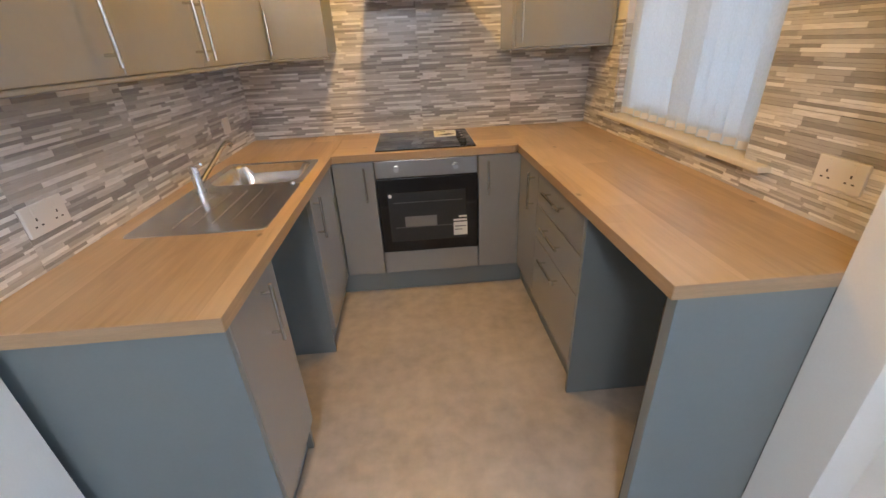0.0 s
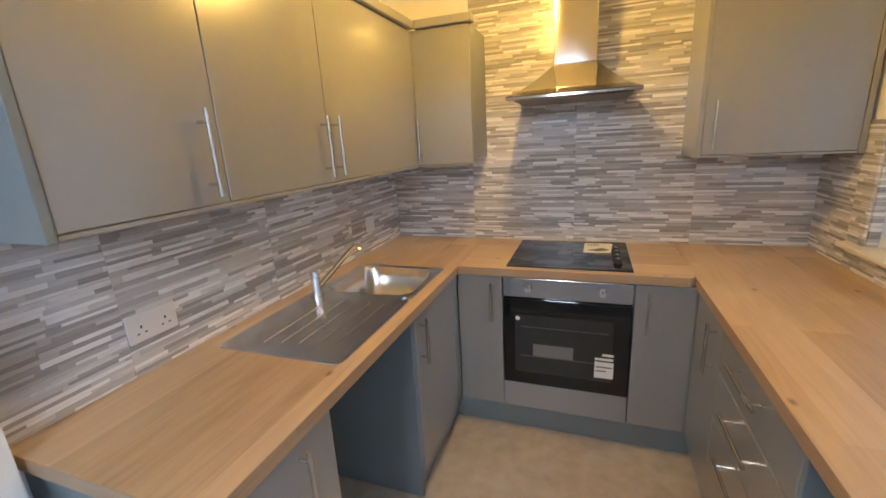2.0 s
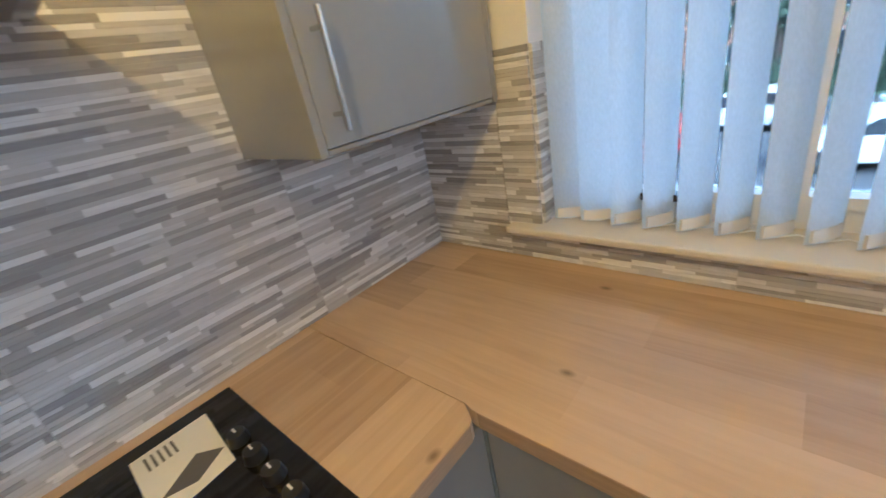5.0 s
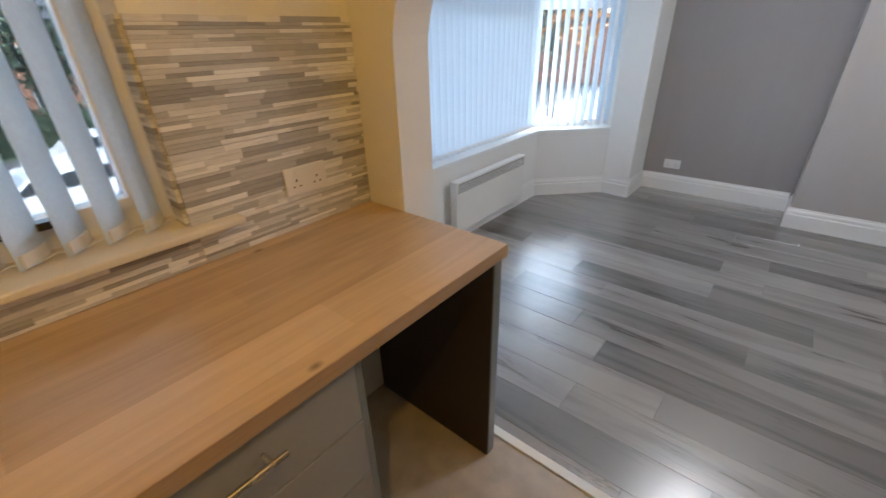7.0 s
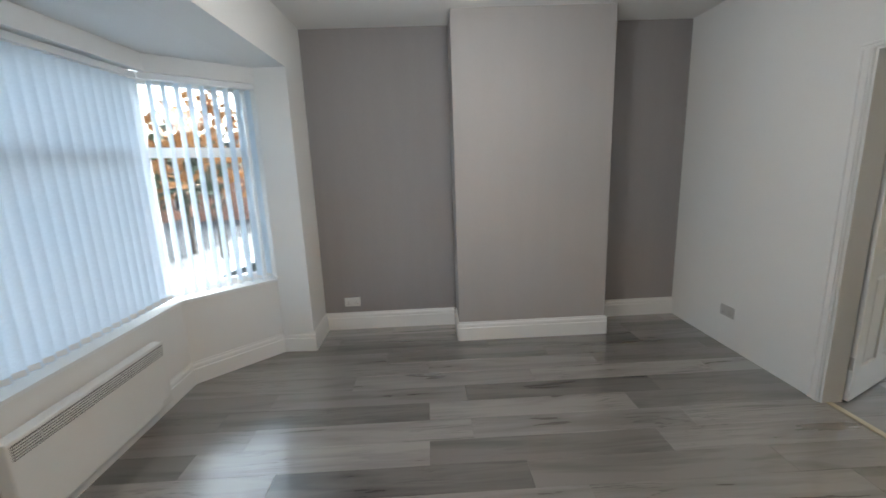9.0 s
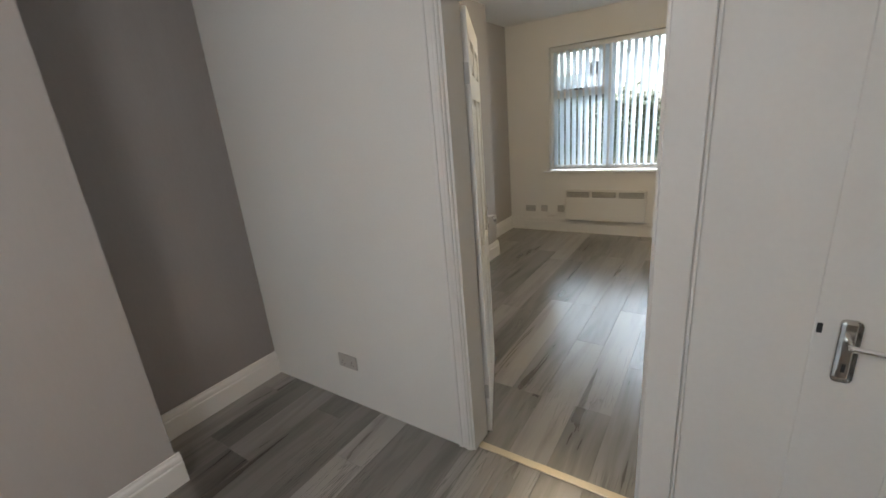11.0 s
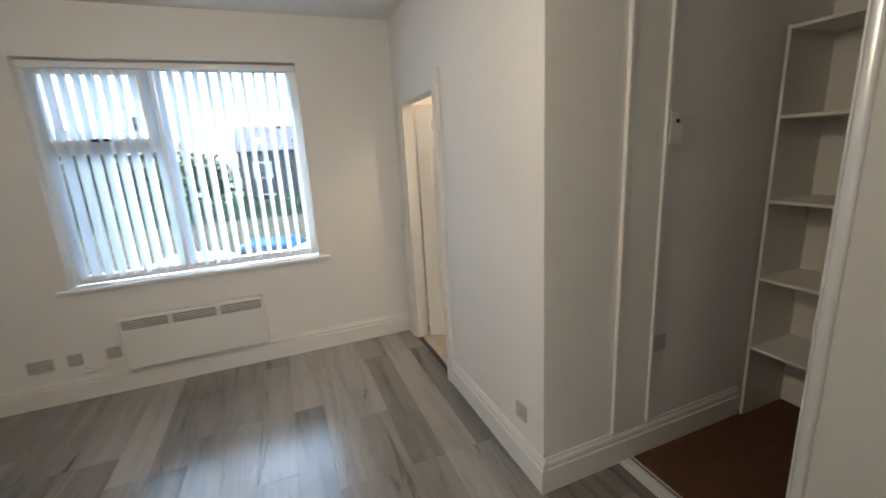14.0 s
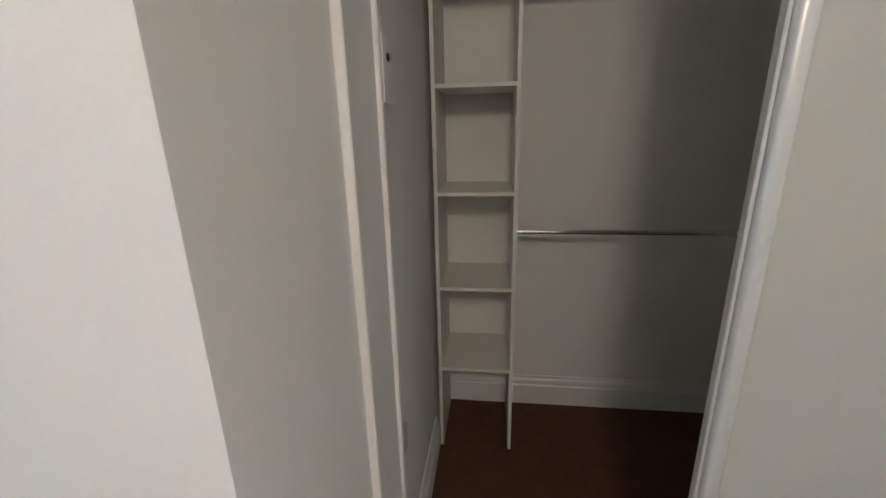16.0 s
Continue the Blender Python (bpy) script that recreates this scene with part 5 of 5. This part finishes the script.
solid("top_track", cube(-3.065, -1.302, SDY - 0.03, SDY + 0.055, H - 0.04, H - 0.002, 0.002), ALU, "white metal top track of the sliding door", "door track", "", "structure")


# ---- outside: the flat lies one storey up ----
G = -2.9
structure("ground", cube(-160, 160, -160, 160, G - 0.3, G), GRASS, "grass and open ground round the house", "ground")
structure("road_street", cube(14, 27, -90, 90, G, G + 0.02), ASPHALT, "asphalt street in front of the house", "road")
structure("pavement_street", cube(2.7, 14, -90, 90, G, G + 0.12), PAVING, "concrete pavement in front of the house", "pavement")
structure("road_back", cube(-26, -5.3, -40, 40, G, G + 0.02), ASPHALT, "paved yard behind the house", "road")
bm = bmesh.new()
box(bm, -5.46, 2.56, -5.79, 0.12, G, -0.41)
prism(bm, [(2.56, -5.36), (3.09, -4.83), (3.09, -3.03), (2.56, -2.4)], "z", G, -0.41)
structure("wall_lower_storey", bm, BRICK, "red brick walls of the storey below", "wall")


def car(x, y, heading, paint, label):
    c = thing("parked_car", (0, 0, 0), label, "car", "parked cars")
    side = [(-2.1, 0.25), (2.1, 0.25), (2.15, 0.55), (2.05, 0.8), (1.2, 0.93), (0.55, 1.42), (-1.2, 1.46), (-1.85, 0.98), (-2.12, 0.9), (-2.18, 0.5)]
    bm = prism(bmesh.new(), side, "y", -0.86, 0.86)
    bmesh.ops.bevel(bm, geom=list(bm.edges), offset=0.06, segments=2, affect="EDGES")
    part("body", bm, paint, c, smooth=True)
    glassy = [(1.05, 0.97), (0.5, 1.36), (-1.15, 1.4), (-1.65, 1.0)]
    part("windscreen", prism(bmesh.new(), [(-0.7, 0), (0.7, 0), (0.6, 0.7), (-0.6, 0.7)], "z", 0, 0.02), TINT, c).matrix_basis = pose(1.13, 0, 0.985, 0, -53, 0) @ pose(0, 0, 0, 0, 0, 90)
    for s in (-1, 1):
        part("side_window", prism(bmesh.new(), glassy, "y", s * 0.862, s * 0.872), TINT, c)
        for xx in (-1.35, 1.35):
            wheel = part("wheel", rod(bmesh.new(), (xx, s * 0.7, 0.32), (xx, s * 0.88, 0.32), 0.32, 20), RUBBER, c)
            part("rim", rod(bmesh.new(), (xx, s * 0.88, 0.32), (xx, s * 0.89, 0.32), 0.2, 16), STEEL, wheel)
        part("headlight", cube(2.06, 2.17, s * 0.72 - 0.12, s * 0.72 + 0.12, 0.62, 0.74, 0.02), PLASTIC, c)
    c.matrix_basis = pose(x, y, G + 0.02, 0, 0, heading)
    return c


car(16.5, -2.6, 95, CARWHITE, "white car parked along the near kerb")
car(16.8, -8.4, 88, CARWHITE, "white car parked along the near kerb")
car(21.5, 1.2, 85, CARWHITE, "white car parked across the street")
car(21.8, -4.8, 92, CARWHITE, "white car parked across the street")
car(16.6, 3.6, 90, CARRED, "red car parked along the near kerb")
car(21.6, -15.5, 90, CARWHITE, "white car parked across the street")
car(16.0, -14.5, 90, CARBLUE, "blue car parked along the near kerb")
car(8.2, -15.0, 75, CARWHITE, "white car parked on the forecourt")
car(-17.5, -6.4, 70, CARWHITE, "white car parked in the back yard")
car(-17.0, -2.0, 60, CARWHITE, "white car parked by the back fence")
car(-19.0, -3.9, 80, CARBLUE, "blue car parked in the back yard")


def tree(x, y, height, leaf, label, spread=1.6, seed=1, count=1100):
    t = thing("tree", (x, y, G), label, "tree")
    r = random.Random(seed)
    bm = rod(bmesh.new(), (x, y, G), (x, y, G + height * 0.6), 0.18, 10, 0.09)
    tips = []
    for i in range(11):
        a = i * 2.4
        p = Vector((x, y, G + height * (0.3 + 0.035 * i)))
        q = p + Vector((math.cos(a) * spread * 0.75, math.sin(a) * spread * 0.75, height * 0.2))
        rod(bm, p, q, 0.05, 6, 0.02)
        tips.append(q)
    tips.append(Vector((x, y, G + height * 0.88)))
    part("trunk", bm, BARK, t)
    bm = bmesh.new()
    for i in range(count):
        c = r.choice(tips) + Vector((r.gauss(0, 0.4), r.gauss(0, 0.4), r.gauss(0, 0.35))) * spread * 0.6
        u = Vector((r.uniform(-1, 1), r.uniform(-1, 1), r.uniform(-1, 1))).normalized() * r.uniform(0.14, 0.3)
        w = u.orthogonal().normalized() * r.uniform(0.09, 0.18)
        bm.faces.new([bm.verts.new(p) for p in (c - u, c + w, c + u, c - w)])
    part("crown", bm, leaf, t)
    return t


for k, (x, y, h, m, l) in enumerate(((9.5, -18.5, 8.2, LEAF_O, "tall street tree with thin orange autumn leaves"), (14.5, -25, 7.0, LEAF, "green leafy street tree further along the road"), (17, -16, 5.4, LEAF_O, "young tree with orange autumn leaves"), (29, -12, 6.5, LEAF_O, "tree with orange autumn leaves"), (30, -6, 6.2, LEAF, "green leafy street tree across the road"),
                                     (30, 1, 6.0, LEAF, "green leafy street tree across the road"), (30, 8, 6.4, LEAF, "green leafy street tree across the road"), (29, -22, 6.8, LEAF, "green leafy street tree across the road"),
                                     (-30, -8.5, 5.3, LEAF, "dark green garden tree behind the fence"), (-31, -13.5, 5.8, LEAF, "dark green garden tree behind the fence"), (-29, 0.5, 6.9, LEAF, "dark green garden tree behind the fence"),
                                     (-30, 3.5, 7.2, LEAF, "dark green garden tree behind the fence"))):
    tree(x, y, h, m, l, 2.3, 3 + k, 420 if h > 8 else 1100)


def hedge(x0, x1, y0, y1, z1, label, seed):
    r = random.Random(seed)
    bm = bmesh.new()
    box(bm, x0 + 0.15, x1 - 0.15, y0 + 0.15, y1 - 0.15, G, G + z1 - 0.15)
    for i in range(int((y1 - y0) * 110)):
        c = Vector((r.choice((x0, x1)) + r.gauss(0, 0.06), r.uniform(y0, y1), G + r.uniform(0, z1))) if r.random() < 0.6 else Vector((r.uniform(x0, x1), r.uniform(y0, y1), G + z1 + r.gauss(0, 0.07)))
        u = Vector((r.uniform(-1, 1), r.uniform(-1, 1), r.uniform(-1, 1))).normalized() * r.uniform(0.08, 0.16)
        w = u.orthogonal().normalized() * 0.08
        bm.faces.new([bm.verts.new(p) for p in (c - u, c + w, c + u, c - w)])
    return solid("hedge", bm, LEAF, label, "hedge")


hedge(27.6, 28.6, -9.5, 9.0, 1.7, "clipped green hedge across the street", 11)
hedge(-28.0, -27.0, -16, 8, 2.5, "dark green hedge behind the yard fence", 13)
hedge(27.6, 28.6, -28, -10.5, 1.9, "clipped green hedge further along the street", 12)


def house(x, y, w, d, h, face, label, wall=BRICK):
    """A plain two-storey terrace house with a pitched roof; face: +1 or -1, the way along x its windows look."""
    b = thing("house", (x, y, G), label, "house", "houses")
    part("wall", cube(x - d / 2, x + d / 2, y - w / 2, y + w / 2, G, G + h), wall, b)
    part("roof", prism(bmesh.new(), [(x - d / 2 - 0.3, G + h), (x + d / 2 + 0.3, G + h), (x, G + h + 2.1)], "y", y - w / 2 - 0.2, y + w / 2 + 0.2), SLATE, b)
    part("chimney", cube(x - 0.35, x + 0.35, y + w / 2 - 1.2, y + w / 2 - 0.5, G + h + 1.2, G + h + 2.9), wall, b)
    fx = x + face * d / 2
    for yy in (y - w / 4, y + w / 4):
        for z in (G + 0.9, G + 3.3):
            wn = part("window", cube(fx, fx + face * 0.05, yy - 0.65, yy + 0.65, z, z + 1.2), PVC, b)
            part("pane", cube(fx + face * 0.05, fx + face * 0.06, yy - 0.57, yy + 0.57, z + 0.08, z + 1.12), TINT, wn)
    return b


for y in (-34, -24, -14, -4, 6, 16):
    house(42, y, 9.2, 8, 5.2, -1, "red brick terrace house across the street")
house(30, -46, 9.2, 8, 5.2, -1, "red brick house at the end of the street")
house(19, -46, 9.2, 8, 5.2, -1, "red brick house at the end of the street")
for y, h in ((-24, 4.8), (-15.2, 5.4), (-3.0, 5.3), (4.2, 5.2), (11.5, 5.0)):
    house(-40, y, 6.2, 8, h, 1, "dark brick house beyond the back yard", DARKBRICK)
f = thing("yard_fence", (-24, -4, G), "weathered yellowish board fence across the back yard", "fence")
for i in range(80):
    y = -18 + i * 0.36
    part("board", cube(-24.02, -24.0, y, y + 0.34, G + 0.02, G + 1.75 + 0.01 * (i % 3)), FENCE, f)
    if i % 8 == 0:
        part("post", cube(-24.1, -24.02, y, y + 0.1, G, G + 1.85), FENCE, f)
w = thing("wheelie_bin", (-15.3, -4.6, G + 0.02), "blue plastic wheelie bin in the yard", "bin")
part("body", prism(bmesh.new(), [(-15.55, G + 0.02), (-15.05, G + 0.02), (-14.98, G + 1.0), (-15.62, G + 1.0)], "y", -4.9, -4.3), BINBLUE, w)
part("lid", cube(-15.65, -14.95, -4.93, -4.27, G + 1.0, G + 1.07, 0.02, 2), BINBLUE, w)

# ---- floor planks and wall tiles ----
def planks(parent, x0, reach, y0, y1, seed):
    r = random.Random(seed)
    W, L, gap = 0.19, 1.285, 0.0004
    meshes = {}
    y = y0
    while y < y1 - 0.01:
        ya, yb = y, min(y + W, y1)
        x1 = reach((ya + yb) / 2)
        x = x0 - r.choice((0.15, 0.4, 0.65, 0.9, 1.1))
        while x < x1:
            a, b = max(x, x0), min(x + L, x1)
            if b - a > 0.03:
                key = (round(b - a, 3), round(yb - ya, 3))
                if key not in meshes:
                    bm = cube(gap - key[0] / 2, key[0] / 2 - gap, gap - key[1] / 2, key[1] / 2 - gap, -0.008, 0.0)
                    top = [e for e in bm.edges if all(v.co.z > -0.001 for v in e.verts)]
                    bmesh.ops.bevel(bm, geom=top, offset=0.0007, segments=1, affect="EDGES")
                    meshes[key] = link_mesh("plank", bm, PLANK)
                ob = new("plank", meshes[key])
                ob.parent = parent
                ob.location = ((a + b) / 2, (ya + yb) / 2, 0.0)
            x += L
        y += W


def bay_x(y):
    if y < -5.3 or y > -2.4:
        return 2.19
    if y < -4.7:
        return min(2.97, 2.52 + (y + 5.26))
    return min(2.97, 2.97 - (y + 3.15) * 0.85) if y > -3.15 else 2.97


planks(sub, -1.2, bay_x, -5.67, -2.175, 5)
planks(sub2, -5.168, lambda y: -1.21, -5.66, -2.67, 8)
planks(sub2, -3.067, lambda y: -1.3, -2.67, SDY - 0.03, 9)
solid("threshold_strip", cube(0.1, 2.07, -2.195, -2.155, 0.0, 0.008, 0.003), PVC, "white strip where vinyl meets laminate", "threshold", "", "structure")


def tile_mesh(w, h, seed):
    """One split-face tile lying in x-z, its face towards -y: strips of uneven height, length and depth on a backing."""
    r = random.Random(seed)
    verts, faces = [], []

    def slab(x0, x1, z0, z1, y):
        i = len(verts)
        c = 0.0003
        verts.extend([(x0, 0, z0), (x1, 0, z0), (x1, 0, z1), (x0, 0, z1), (x0 + c, -y, z0 + c), (x1 - c, -y, z0 + c), (x1 - c, -y, z1 - c), (x0 + c, -y, z1 - c)])
        faces.extend([(i + 4, i + 5, i + 6, i + 7), (i, i + 1, i + 5, i + 4), (i + 1, i + 2, i + 6, i + 5), (i + 2, i + 3, i + 7, i + 6), (i + 3, i, i + 4, i + 7)])
    g = 0.0006
    z = g
    while z < h - g:
        hz = min(r.choice((0.008, 0.01, 0.012, 0.015)), h - g - z)
        if h - g - z - hz < 0.006:
            hz = h - g - z
        x = g - r.uniform(0, 0.08)
        while x < w - g:
            lx = r.uniform(0.07, 0.21)
            a, b = max(x, g), min(x + lx, w - g)
            if b - a > 0.004:
                slab(a, b, z, z + hz, 0.0085 + r.uniform(0, 0.0012))
            x += lx
        z += hz
    me = bpy.data.meshes.new("tile")
    me.from_pydata(verts, [], faces)
    me.materials.append(STRIPS)
    me.update()
    return me


TILE_CACHE = {}


def tile(parent, w, h, m, seed):
    key = (round(w, 3), round(h, 3), seed % 4)
    if key not in TILE_CACHE:
        TILE_CACHE[key] = tile_mesh(w, h, hash(key) % 1000 + 7)
    ob = new("tile", TILE_CACHE[key])
    ob.parent = parent
    ob.matrix_basis = m
    return ob


def tiled(parent, spans, place, seed):
    """Lay tiles over (u0, u1, z0, z1) patches cut by a 0.595 x 0.3 grid; place(u, z) gives the pose of a tile's lower corner."""
    k = seed
    for u0, u1, z0, z1, g0 in spans:
        us = [u0] + [g0 + 0.595 * i for i in range(-10, 12) if u0 + 0.012 < g0 + 0.595 * i < u1 - 0.012] + [u1]
        zs = [z0] + [0.91 + 0.3 * i for i in range(-1, 8) if z0 + 0.012 < 0.91 + 0.3 * i < z1 - 0.012] + [z1]
        for a, b in zip(us, us[1:]):
            for c, d in zip(zs, zs[1:]):
                k += 1
                tile(parent, b - a, d - c, place(a, c), k)


tw = structure("tiling_west", cube(0.0, 0.0108, -2.09, 0.0, 0.909, UB + 0.035), GROUT, "grey and white split-face strip tiles", "wall tiles")
tiled(tw, [(-2.09, -0.003, 0.909, UB + 0.03, -0.6)], lambda u, z: pose(0.003, u, z, 0, 0, 90), 0)
tn = structure("tiling_north", box(cube(0.0115, 2.2485, -0.0108, 0.0, 0.909, UB + 0.035), 0.54, 1.658, -0.0108, 0.0, UB + 0.0352, H), GROUT, "grey and white split-face strip tiles", "wall tiles")
tiled(tn, [(0.012, 2.25, 0.909, UB + 0.03, 0.54), (0.54, 1.658, UB + 0.03, H, 0.54)], lambda u, z: pose(u, -0.003, z), 3)
te = structure("tiling_east", cube(2.2492, 2.26, -2.104, -0.0115, 0.909, KWB), GROUT, "grey and white split-face strip tiles", "wall tiles")
back = lambda u, z: pose(2.257, -u, z, 0, 0, -90)
tiled(te, [(0.012, 2.104, 0.909, KWB, 0.319), (0.012, -KW1, KWB + 0.001, 1.51, 0.319), (-KW0, 2.104, KWB + 0.001, 1.51, 0.319)], back, 9)
for k, (z0, z1) in enumerate(((KWB + 0.022, 1.21), (1.21, 1.51))):
    tile(te, 0.07, z1 - z0, pose(2.327, KW0, z0, 0, 0, 180), 20 + k)
    tile(te, 0.07, z1 - z0, pose(2.258, KW1, z0), 22 + k)
